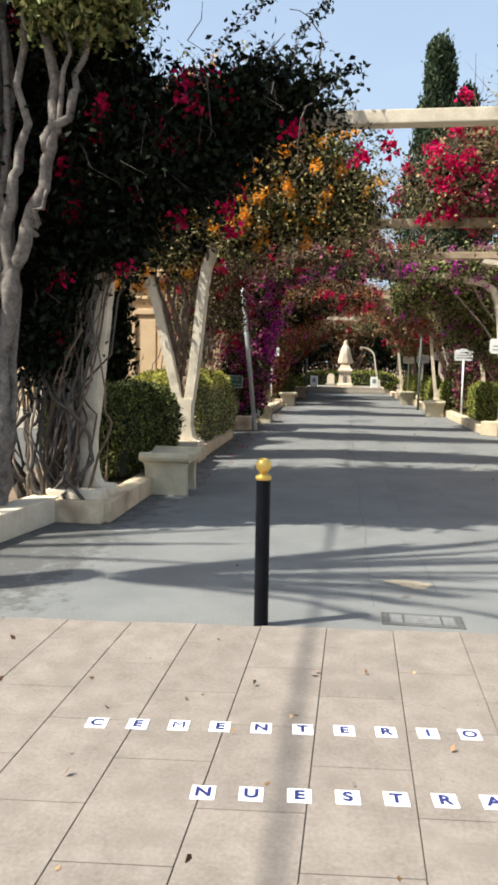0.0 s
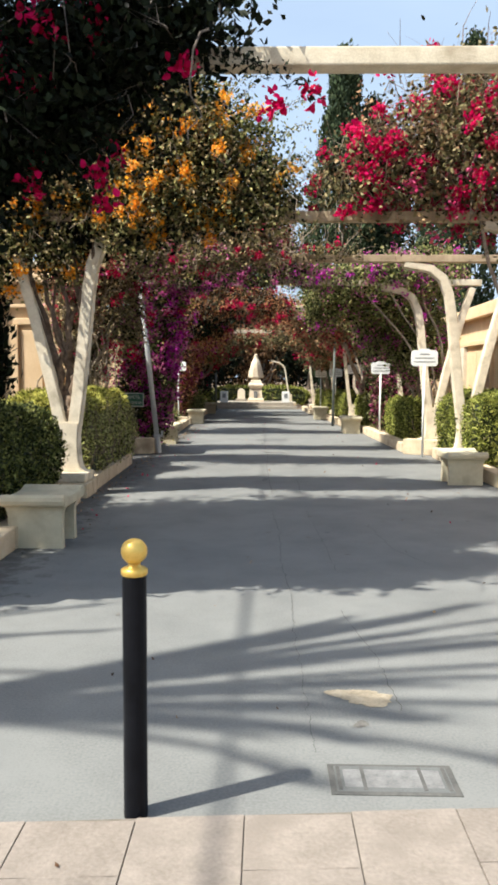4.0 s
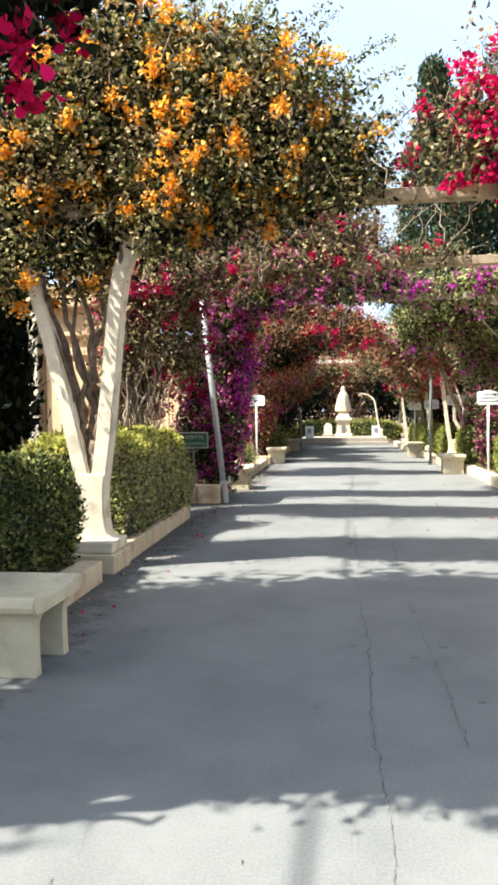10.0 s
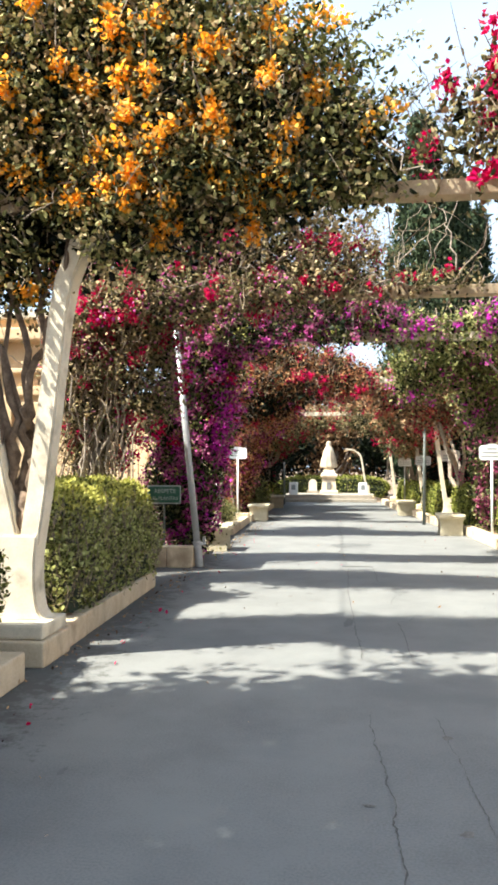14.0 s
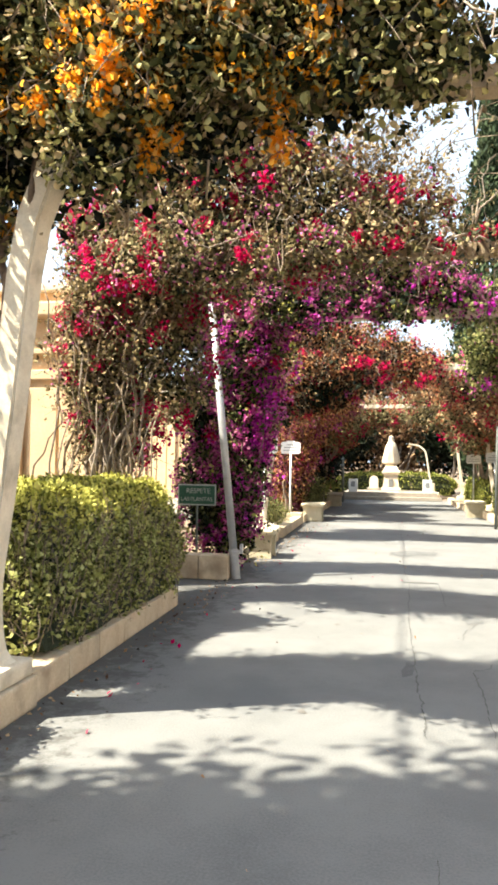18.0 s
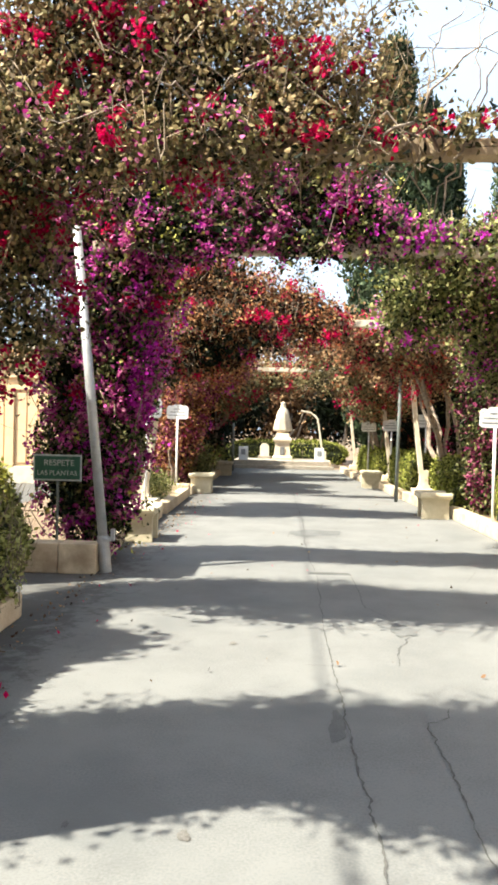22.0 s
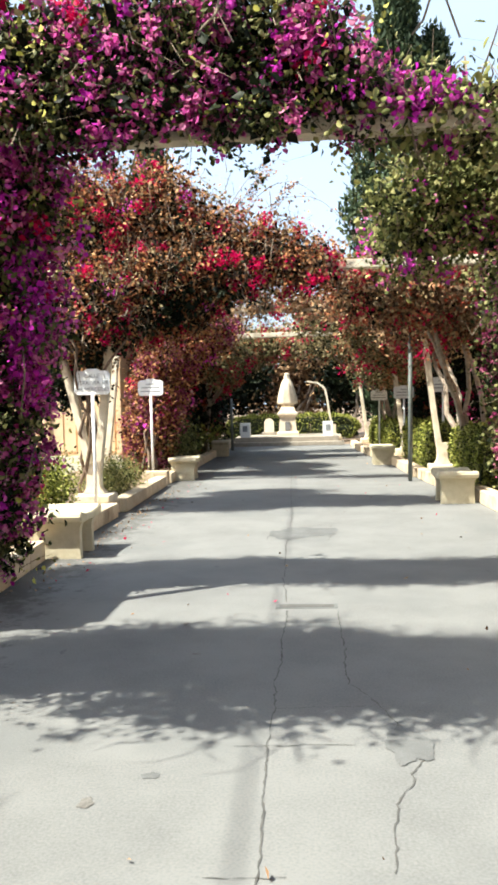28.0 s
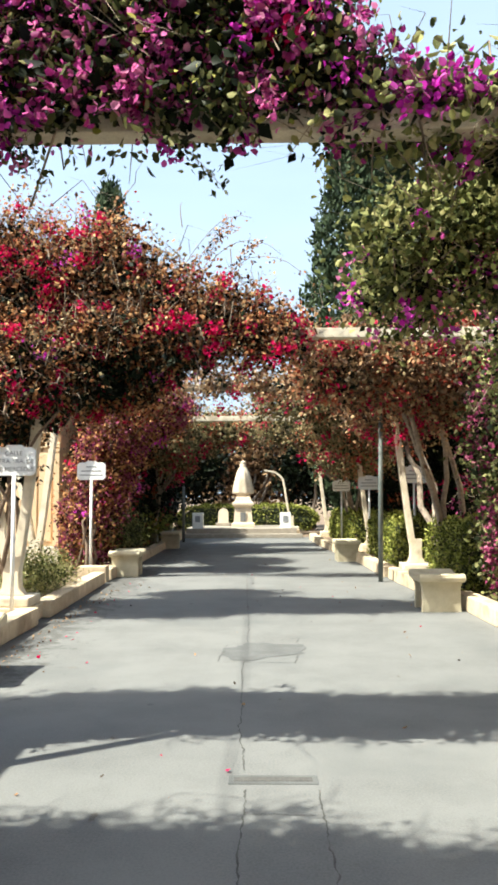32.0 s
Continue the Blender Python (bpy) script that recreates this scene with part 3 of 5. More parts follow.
kerb(-2.85, 24.75, -2.3, 24.75, 0.3, 0.3, 0.45)
kerb(-2.4, 25.0, -2.5, 39.4)
kerb(4.12, 4.0, 4.14, 13.6)
kerb(4.42, 13.95, 3.62, 14.5, 0.34, 0.3, 0.5)
kerb(3.70, 14.7, 3.56, 21.4)
kerb(3.42, 21.6, 3.21, 25.2)
kerb(3.16, 25.4, 3.08, 29.5)
kerb(2.97, 29.8, 2.62, 36.0)
kerb(2.61, 36.1, 2.58, 39.4)


# ---- buildings along both sides ----
def niche_block(name, x, y0, y1, face, height, label, bay=2.6):
    """A long low cemetery building: wall, plinth, pilasters, panels and a cornice; face 1 looks to +x."""
    ob = thing(name, x, y0, 0, label, "building")
    ln = y1 - y0
    part("wall", block(-1.2 if face > 0 else 0.0, 0.0 if face > 0 else 1.2, 0, ln, 0, height, 0.01), PEACH, ob)
    s = face
    part("plinth", block(min(0, s * 0.08), max(0, s * 0.08), 0, ln, 0, 0.55, 0.01), STONE, ob)
    part("cornice", block(min(0, s * 0.22), max(0, s * 0.22), -0.1, ln + 0.1, height - 0.28, height + 0.05, 0.03), PEACH, ob)
    part("string_course", block(min(0, s * 0.12), max(0, s * 0.12), 0, ln, height - 1.0, height - 0.86, 0.02), PEACH, ob)
    n = round(ln / bay)
    for i in range(n + 1):
        y = i * ln / n
        part("pilaster", block(min(0, s * 0.13), max(0, s * 0.13), y - 0.2, y + 0.2, 0.55, height - 1.0, 0.015), STONE if i % 4 == 2 else PEACH, ob)
        if i < n:
            for j in range(2):
                part("panel", block(min(0, s * 0.05), max(0, s * 0.05), y + 0.35 + j * (ln / n - 0.6) / 2, y + 0.3 + (j + 1) * (ln / n - 0.6) / 2, 0.75, height - 1.15, 0.012), PEACH, ob)
    return ob


def cross_block(x0, x1, y0, y1, height, bay):
    """A niche building whose front looks back along the avenue: plinth, bays of two panels, string courses, cornice."""
    ob = thing("burial_niche_block", x0, y0, 0, "peach-rendered burial niche building facing a cross path, sunlit", "building")
    w = x1 - x0
    part("wall", block(0, w, 0, y1 - y0, 0, height, 0.01), PEACH, ob)
    part("plinth", block(0, w, -0.08, 0, 0, 0.5, 0.01), STONE, ob)
    part("string_course", block(0, w, -0.07, 0, 2.72, 2.86, 0.02), PEACH, ob)
    part("frieze_course", block(0, w, -0.09, 0, 3.06, 3.14, 0.02), PEACH, ob)
    part("cornice", block(-0.05, w + 0.12, -0.2, 0, 3.55, 3.75, 0.03), PEACH, ob)
    part("coping", block(-0.05, w + 0.08, -0.12, y1 - y0, height, height + 0.1, 0.02), STONE, ob)
    n = round(w / bay)
    for i in range(n + 1):
        x = w - i * w / n
        part("pilaster", block(max(0, x - 0.13), min(w, x + 0.13), -0.1, 0, 0.5, 2.72, 0.015), PEACH, ob)
        if i < n:
            for k in range(2):
                a = x - w / n + 0.17 + k * (w / n - 0.34) / 2
                part("panel", block(a + 0.02, a + (w / n - 0.34) / 2 - 0.02, -0.04, 0, 0.6, 2.62, 0.012), PEACH, ob)
    return ob


cross_block(-16.0, -3.45, 12.92, 14.1, 3.9, 1.25)
cross_block(-14.0, -3.95, 27.5, 39.5, 3.9, 1.0)
stones = thing("stone_wall_panel", -7.0, 12.74, 0.0, "pale dressed stone blocks on the front of the building", "wall")
for r in range(10):
    for c in range(-1, 5):
        a, b = max(0.0, c * 0.52 + (0.26 if r % 2 else 0)), min(2.05, (c + 1) * 0.52 + (0.26 if r % 2 else 0))
        if b - a > 0.1:
            part("stone", block(a + 0.004, b - 0.004, -0.03, 0.07, 0.02 + r * 0.36, 0.376 + r * 0.36, 0.008, 0.004, r * 3 + c), STONE, stones)
niche_block("burial_niche_block", 6.3, 4.0, 41.0, -1, 3.6, "long peach-rendered burial niche building with pilasters")


# ---- bollard, covers ----
bollard = thing("bollard", -0.01, 0, 0, "black steel bollard with a gold ball on top", "bollard")
part("post", lathe_bm([(0.045, 0), (0.045, 0.91), (0.044, 0.92)], 28), BLACK, bollard, smooth=False)
part("collar", lathe_bm([(0.045, 0.92), (0.049, 0.925), (0.049, 0.942), (0.042, 0.948), (0.024, 0.955), (0.022, 0.97)], 28), GOLD, bollard, "gold collar", smooth=True)
part("ball", lathe_bm([(0.002 + 0.047 * math.sin(a * math.pi / 14), 1.009 - 0.047 * math.cos(a * math.pi / 14)) for a in range(15)], 28), GOLD, bollard, "gold painted ball", smooth=True)



def bench(x, y, turn, label):
    """A cast concrete bench: a seat slab with a raised roll at each short end, on two slabs that flare under it."""
    ob = thing("bench", x, y, 0, label, "bench", "concrete benches along the avenue", turn=turn)
    prof = [(-0.01, 0.415), (-0.045, 0.44), (-0.055, 0.475), (-0.04, 0.51), (-0.005, 0.53), (0.05, 0.525), (0.12, 0.50), (0.24, 0.487), (0.50, 0.487), (0.63, 0.50), (0.70, 0.525), (0.755, 0.53),
            (0.79, 0.51), (0.805, 0.475), (0.795, 0.44), (0.76, 0.415), (0.65, 0.405), (0.12, 0.405)]
    bm = bmesh.new()
    a = [bm.verts.new((-0.315, py, pz)) for py, pz in prof]
    b = [bm.verts.new((0.315, py, pz)) for py, pz in prof]
    for i in range(len(prof)):
        j = (i + 1) % len(prof)
        bm.faces.new((a[i], a[j], b[j], b[i]))
    bm.faces.new(a[::-1])
    bm.faces.new(b)
    bmesh.ops.recalc_face_normals(bm, faces=bm.faces[:])
    bmesh.ops.bevel(bm, geom=[e for e in bm.edges if e.calc_face_angle(0) > 1.2], offset=0.012, segments=2, affect="EDGES")
    part("seat", bm, BENCHC, ob)
    for y0 in (0.06, 0.53):
        rings = [(0.268, 0.0), (0.262, 0.15), (0.262, 0.30), (0.268, 0.35), (0.282, 0.385), (0.303, 0.41)]
        bm = bmesh.new()
        loops = [[bm.verts.new((sx * w, y0 + dy, z)) for sx, dy in ((-1, 0), (1, 0), (1, 0.09), (-1, 0.09))] for w, z in rings]
        for p, q in zip(loops[:-1], loops[1:]):
            for i in range(4):
                bm.faces.new((p[i], p[(i + 1) % 4], q[(i + 1) % 4], q[i]))
        bm.faces.new(loops[0][::-1])
        bm.faces.new(loops[-1])
        bmesh.ops.bevel(bm, geom=[e for e in bm.edges if e.calc_face_angle(0) > 1.0], offset=0.008, segments=2, affect="EDGES")
        part("leg", bm, BENCHC, ob)
    return ob


bench(-1.75, 4.44, 0, "cream concrete bench with rolled seat edge beside a dark hedge")
bench(-2.07, 16.5, 0, "cream concrete bench with rolled seat edge beside purple bougainvillea")
bench(-2.12, 25.5, 0, "cream concrete bench with rolled seat edge before a green bush")
bench(-2.23, 33.95, 0, "cream concrete bench with rolled seat edge beside a bush")
bench(3.62, 9.2, 0, "cream concrete bench with rolled seat edge beside a clipped hedge")
bench(3.11, 20.75, 0, "cream concrete bench with rolled seat edge beside a signpost")
bench(2.76, 29.1, 0, "cream concrete bench with rolled seat edge before dense shrubs")


# ---- hedges ----
def hedge(x0, x1, y0, y1, z1, leaf, n, seed, label, size=0.035, dome=0.45, side=None):
    rng = np.random.default_rng(seed)
    ob = thing("hedge", (x0 + x1) / 2, (y0 + y1) / 2, 0.1, label, "hedge")
    hx, hy, hz = (x1 - x0) / 2, (y1 - y0) / 2, z1 - 0.1
    # Solid block in near-black green: the hedge's inner shade as colour.
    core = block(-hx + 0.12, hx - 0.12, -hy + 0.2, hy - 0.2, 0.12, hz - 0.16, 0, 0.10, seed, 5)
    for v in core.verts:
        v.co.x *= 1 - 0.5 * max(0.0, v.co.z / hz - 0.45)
    part("core", core, HEDGECORE, ob, "solid dark block for the shaded inside")
    for k in range(10):
        foot = (rng.uniform(-hx, hx) * 0.7, -hy * 0.95 + 1.9 * hy * k / 9, 0)
        limb("stem", [foot, (foot[0] + rng.normal(0, 0.1), foot[1], hz * 0.6)], 0.02, 0.01, TWIG, ob, rng, 3, 0.03, 5)
    u = rng.uniform(-1, 1, (n, 3))
    face = rng.choice([0, 0, 1, 2, 2], n)
    sign = rng.choice([-1, 1], n)
    keep = rng.random(n) < 0.8
    for a in range(3):
        hit = (face == a) & keep
        u[hit, a] = (sign[hit] if a < 2 else 1) * (0.93 + 0.07 * rng.random(hit.sum()))
    p = u * (hx, hy, hz / 2) + (0, 0, hz / 2)
    lump = np.sin(p[:, 1] * 5 + seed) * 0.03 + np.sin(p[:, 0] * 7 + p[:, 2] * 6) * 0.03
    p += u * lump[:, None] + rng.normal(0, 0.025, (n, 3))
    high = np.clip((p[:, 2] / hz - 0.45) / 0.55, 0, 1)
    p[:, 0] *= np.sqrt(1 - dome * high ** 2)
    p[:, 1] *= 1 - 0.06 * high ** 2
    p[:, 0] *= 1 - 0.12 * np.clip(1 - p[:, 2] / (0.4 * hz), 0, 1)
    rim = (np.abs(u) > 0.85).sum(1) >= 2
    p[rim] -= u[rim] * 0.06
    p[:, 2] = np.maximum(p[:, 2], 0.04)
    # With side given, sunlit top and shaded sides are two leaf colours.
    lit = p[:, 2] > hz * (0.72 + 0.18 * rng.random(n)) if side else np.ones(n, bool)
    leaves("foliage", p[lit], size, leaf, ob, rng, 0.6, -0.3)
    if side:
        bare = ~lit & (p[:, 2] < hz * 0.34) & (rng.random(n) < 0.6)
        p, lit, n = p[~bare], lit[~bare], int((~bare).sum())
        leaves("side_foliage", p[~lit], size, side, ob, rng, 0.6, -0.3, "duller, shade-toned leaves between bare twigs")
        low = p[~lit][rng.integers(0, (~lit).sum(), 1900)]
        twigs("brushwood", low - (0, 0, 0.1), low + rng.normal(0, 0.07, low.shape) + (0, 0, 0.12), 0.005, TWIG, ob, rng, sag=0.03)
    top = p[rng.integers(0, n, 500)]
    twigs("brushwood", top - (0, 0, 0.12), top + rng.normal(0, 0.06, top.shape), 0.004, TWIG, ob, rng, sag=0.03)
    return ob


hedge(-3.4, -2.22, 4.3, 7.5, 1.26, L_SHADE, 42000, 31, "dark green clipped hedge behind a low kerb, shade in its colour", 0.046)
hedge(-3.6, -2.03, 8.45, 12.0, 1.42, L_LIME, 56000, 32, "yellow-green clipped hedge with bare lower twigs", 0.05, 0.5, L_DULLSHADE)
hedge(4.0, 5.2, 10.2, 13.4, 1.40, L_HEDGE, 34000, 33, "bright green clipped hedge behind a low kerb", 0.045)
hedge(3.86, 5.1, 15.3, 19.6, 1.15, L_HEDGE, 36000, 34, "bright green clipped hedge along the kerb", 0.052)
hedge(3.6, 4.7, 21.6, 24.3, 1.2, L_HEDGE, 22000, 35, "bright green clipped hedge along the kerb", 0.055)
hedge(3.35, 4.6, 25.6, 30.3, 1.15, L_HEDGE, 20000, 36, "green clipped hedge along the kerb", 0.065)
hedge(3.05, 4.4, 31.4, 38.2, 1.12, L_HEDGE, 20000, 38, "green clipped hedge along the kerb", 0.07)


def bush(x, y, blobs, leaf, n, seed, label, size=0.05):
    rng = np.random.default_rng(seed)
    ob = thing("bush", x, y, 0.1, label, "bush")
    b = np.array(blobs, float)
    for g in b:
        limb("stem", [(0, 0, 0), g[:3]], 0.025, 0.008, DARKBARK, ob, rng, 3, 0.03, 5)
    leaves("foliage", clumps(rng, b, n, 0.07, 8, 0.35), size, leaf, ob, rng, 0.5, -0.3)
    return ob


bush(-2.75, 18.2, [(0, 0, 0.55, 0.36, 0.5, 0.42), (0.05, -0.5, 0.5, 0.3, 0.4, 0.4)], L_HEDGE, 7000, 41, "leafy green bush beside the bench")
bush(-2.85, 21.5, [(0, 0, 0.35, 0.4, 0.6, 0.32), (0.1, 0.9, 0.3, 0.35, 0.6, 0.28)], L_SAGE, 7000, 42, "loose low plants in the bed", 0.045)
bush(-2.6, 26.6, [(0, 0, 0.75, 0.5, 0.6, 0.6), (0.15, 0.6, 0.7, 0.45, 0.5, 0.5)], L_MID, 9000, 43, "rounded dark green bush behind the bench")
bush(-2.9, 32.5, [(0, 0, 0.6, 0.5, 2.0, 0.5), (0, 4, 0.6, 0.5, 2.0, 0.5)], L_HEDGE, 9000, 44, "green shrubs along the bed")


# ---- poles and signs ----
def pole(x, y, r, top, material, label, lean=(0, 0), sleeve=True):
    ob = thing("pole", x, y, 0, label, "pole")
    me = mesh_of("shaft", *tube([(0, 0, 0), (lean[0] * 0.5, lean[1] * 0.5, top / 2), (lean[0], lean[1], top)], [r, r, r * 0.9], 16))
    me.shade_smooth()
    link("shaft", me, material, ob)
    if sleeve:
        k = 0.42 / top
        me = mesh_of("sleeve", *tube([(0, 0, 0), (lean[0] * k, lean[1] * k, 0.42)], [r * 1.22, r * 1.22], 16))
        link("sleeve", me, material, ob)
        part("clamp", block(r * 0.9, r * 1.7, -0.03, 0.03, 0.36, 0.50, 0.006), material, ob)
        part("clamp_band", lathe_bm([(r * 1.3, 0.36), (r * 1.34, 0.365), (r * 1.34, 0.395), (r * 1.3, 0.40)], 16), material, ob)
    return ob


pole(-1.9, 14.15, 0.056, 3.95, GALV, "grey galvanised steel pole leaning beside bougainvillea", (-0.42, 0.0))
pole(2.86, 24.62, 0.045, 3.5, DARKSTEEL, "dark painted steel pole at the kerb", (0.05, 0), False)
pole(-2.15, 37.6, 0.05, 2.0, DARKSTEEL, "dark painted post at the end of the avenue", (0, 0), False)


def letters(text, size, material, parent, place, name="lettering", heavy=0.0):
    cu = bpy.data.curves.new(name, "FONT")
    cu.offset = 0.0 if "M" in text else size * heavy
    cu.body, cu.size, cu.align_x, cu.align_y, cu.extrude = text, size, "CENTER", "CENTER", 0.0012
    tmp = bpy.data.objects.new(name, cu)
    me = bpy.data.meshes.new_from_object(tmp)
    bpy.data.objects.remove(tmp)
    return link(name, me, material, parent, place=place)


def words(text, size, material, parent, place):
    """A centred line of lettering, word by word."""
    obs, spans = [], []
    for w in text.split():
        ob = letters(w, size, material, parent, place)
        xs = [v.co.x for v in ob.data.vertices]
        obs.append(ob)
        spans.append((min(xs), max(xs)))
    gap = size * 0.34
    x = -(sum(b - a for a, b in spans) + gap * (len(obs) - 1)) / 2
    for ob, (a, b) in zip(obs, spans):
        ob.matrix_basis = place @ Matrix.Translation((x - a, 0, 0))
        x += b - a + gap


def street_sign(x, y, label, lines=(), top=2.28, width=0.66, height=0.36, turn=0.0, post_r=0.026):
    """A white plate with cut corners on a white tube."""
    ob = thing("street_sign", x, y, 0, label, "sign", "white signs along the avenue", turn=turn)
    me = mesh_of("post", *tube([(0, 0, 0), (0, 0, top - height + 0.03)], [post_r, post_r], 12))
    me.shade_smooth()
    link("post", me, WHITE, ob)
    w, h, c = width / 2, height / 2, 0.045
    prof = [(-w + c, -h), (w - c, -h), (w, -h + c), (w, h - c), (w - c, h), (0.12, h), (0.09, h + 0.03), (-0.09, h + 0.03), (-0.12, h), (-w + c, h), (-w, h - c), (-w, -h + c)]
    bm = bmesh.new()
    f = bm.faces.new([bm.verts.new((px, -0.02, top - h + pz)) for px, pz in prof])
    ret = bmesh.ops.extrude_face_region(bm, geom=[f])
    for v in ret["geom"]:
        if isinstance(v, bmesh.types.BMVert):
            v.co.y += 0.035
    bmesh.ops.recalc_face_normals(bm, faces=bm.faces[:])
    bmesh.ops.bevel(bm, geom=bm.edges[:], offset=0.006, segments=2, affect="EDGES")
    plate = part("plate", bm, WHITE, ob, "white plate with grey lettering")
    mid = top - h
    if lines:
        for i, text in enumerate(lines):
            words(text, 0.078, INK, plate, Matrix.Translation((0, -0.0235, mid + 0.10 - 0.1 * i)) @ pose(0, 0, 0, 90))
    else:
        rows = ((0.085, 0.20), (0.005, 0.40), (-0.075, 0.45))
        for dz, ln in rows:
            part("text_bar", block(-ln / 2, ln / 2, -0.024, -0.02, mid + dz - 0.010, mid + dz + 0.010, 0), INK, plate, "unreadable line of lettering")
    return ob


street_sign(3.83, 13.67, "white street sign with two grey lines on a post", width=0.56, height=0.34)
street_sign(3.64, 18.6, "white street sign with shaped top edge and grey lines", width=0.52, height=0.32, top=2.13)
street_sign(3.85, 26.3, "white street sign with three grey lines on a post", width=0.62, height=0.34, top=2.22)
street_sign(3.45, 30.2, "white street sign on a post among shrubs", width=0.56, height=0.34, top=2.12)
street_sign(3.02, 33.0, "white street sign on a post among shrubs", width=0.52, height=0.32, top=2.08)
street_sign(-2.49, 19.68, "white street sign reading a street name on a post", ("CALLE", "NTRA. SRA. DE", "LAS MERCEDES"), 2.23, 0.55, 0.36)
street_sign(-2.7, 25.05, "white street sign with two grey lines on a post", width=0.56, height=0.34)
street_sign(-2.9, 31.0, "white street sign on a post among shrubs", width=0.5)
street_sign(-2.8, 35.5, "white street sign on a post among shrubs", width=0.6)

green = thing("notice_sign", -2.55, 14.38, 0, "small green notice on a thin steel post", "sign")
me = mesh_of("post", *tube([(0, 0, 0), (0, 0, 1.05)], [0.016, 0.016], 10))
link("post", me, DARKSTEEL, green)
part("foot_tube", lathe_bm([(0.032, 0), (0.032, 0.3)], 12), DARKSTEEL, green)
part("plate", block(-0.29, 0.29, -0.03, -0.016, 1.02, 1.33, 0.004), FADEDSHADE, green, "white rim")
face = part("face", block(-0.27, 0.27, -0.034, -0.030, 1.04, 1.31, 0), GREEN, green, "green face with white words")
letters("RESPETE", 0.1, FADEDSHADE, face, Matrix.Translation((0.02, -0.0355, 1.23)) @ pose(0, 0, 0, 90))
words("LAS PLANTAS", 0.08, FADEDSHADE, face, Matrix.Translation((0.0, -0.0355, 1.11)) @ pose(0, 0, 0, 90))


# ---- statue at the end ----
steps = thing("stone_platform", -0.15, 40.6, 0, "low pale stone platform across the end of the avenue", "platform")
part("step", block(-2.2, 2.2, 0, 3.6, 0, 0.36, 0.015), SHADESTONE, steps)
part("lower_step", block(-2.4, 2.4, -0.35, 0, 0, 0.16, 0.015), SHADESTONE, steps)
for x, w in ((-1.75, 0.42), (1.75, 0.42)):
    pl = thing("white_plinth", x - 0.15, 40.9, 0.36, "small white stone plinth on the platform edge", "plinth", "plinths on the platform")
    part("body", block(-w / 2, w / 2, -0.2, 0.2, 0, 0.62, 0.012), WHITE, pl)
    part("tablet", block(-0.10, 0.10, -0.215, -0.2, 0.25, 0.5, 0.004), INK, pl, "grey lettered tablet")
pedestal = thing("statue_pedestal", -0.12, 42.2, 0.36, "carved cream stone pedestal with a dark plaque", "pedestal")


def square_rings(rings):
    bm = bmesh.new()
    loops = [[bm.verts.new((sx * r, sy * r, z)) for sx, sy in ((-1, -1), (1, -1), (1, 1), (-1, 1))] for r, z in rings]
    for a, b in zip(loops[:-1], loops[1:]):
        for i in range(4):
            j = (i + 1) % 4
            bm.faces.new((a[i], a[j], b[j], b[i]))
    bm.faces.new(loops[0][::-1])
    bm.faces.new(loops[-1])
    bmesh.ops.bevel(bm, geom=[e for e in bm.edges if e.calc_face_angle(0) > 0.6], offset=0.012, segments=1, affect="EDGES")
    return bm


part("base", square_rings([(0.48, 0), (0.48, 0.14), (0.41, 0.2)]), STATUE, pedestal)
part("shaft", square_rings([(0.39, 0.2), (0.33, 0.8)]), STATUE, pedestal)
part("cap", square_rings([(0.33, 0.8), (0.44, 0.92), (0.44, 1.0), (0.34, 1.08), (0.30, 1.24), (0.26, 1.26)]), STATUE, pedestal)
part("plaque", block(-0.11, 0.11, -0.42, -0.37, 0.22, 0.62, 0.005), IRON, pedestal, "dark plaque")


def robed_figure(x, y, z, h):
    """A standing cloaked stone figure as one shape."""
    prof = [(0.26, 0.22, 0.0), (0.28, 0.24, 0.07), (0.42, 0.29, 0.085), (0.44, 0.29, 0.13), (0.40, 0.27, 0.28), (0.35, 0.25, 0.44), (0.295, 0.22, 0.58), (0.24, 0.19, 0.70), (0.185, 0.16, 0.78),
            (0.14, 0.13, 0.82), (0.13, 0.125, 0.86), (0.13, 0.125, 0.90), (0.10, 0.1, 0.93), (0.125, 0.12, 0.945), (0.13, 0.12, 0.97), (0.04, 0.04, 1.0)]
    segs = 36
    bm = bmesh.new()
    rings = []
    for rx, ry, k in prof:
        ring = []
        for i in range(segs):
            a = 2 * math.pi * i / segs
            fold = 1 + (0.07 * math.sin(9 * a + 2 * k) + 0.04 * math.sin(15 * a)) * (1 if k < 0.75 else 0.1)
            front = 0.06 * max(0, math.cos(a + math.pi / 2)) if 0.4 < k < 0.75 else 0
            ring.append(bm.verts.new((0.98 * rx * fold * math.cos(a), (ry * fold + front) * math.sin(a), k * h)))
        rings.append(ring)
    for a, b in zip(rings[:-1], rings[1:]):
        for i in range(segs):
            j = (i + 1) % segs
            bm.faces.new((a[i], a[j], b[j], b[i]))
    bm.faces.new(rings[0][::-1])
    bm.faces.new(rings[-1])
    ob = part("statue", bm, STATUE, None, "weathered cream stone figure in a wide cloak on a pedestal", smooth=True)
    ob.matrix_world = pose(x, y, z)
    return tagged(ob, category="statue")


robed_figure(-0.12, 42.2, 1.62, 1.5)


monument = thing("grave_monument", -1.0, 43.3, 0, "small white arched grave monument behind the hedge line", "monument")
arch = bmesh.new()
rim = [(-0.22, 0.5), (0.22, 0.5)] + [(0.22 * math.cos(a * math.pi / 10), 0.9 + 0.22 * math.sin(a * math.pi / 10)) for a in range(11)]
front = arch.faces.new([arch.verts.new((px, -0.08, pz)) for px, pz in rim])
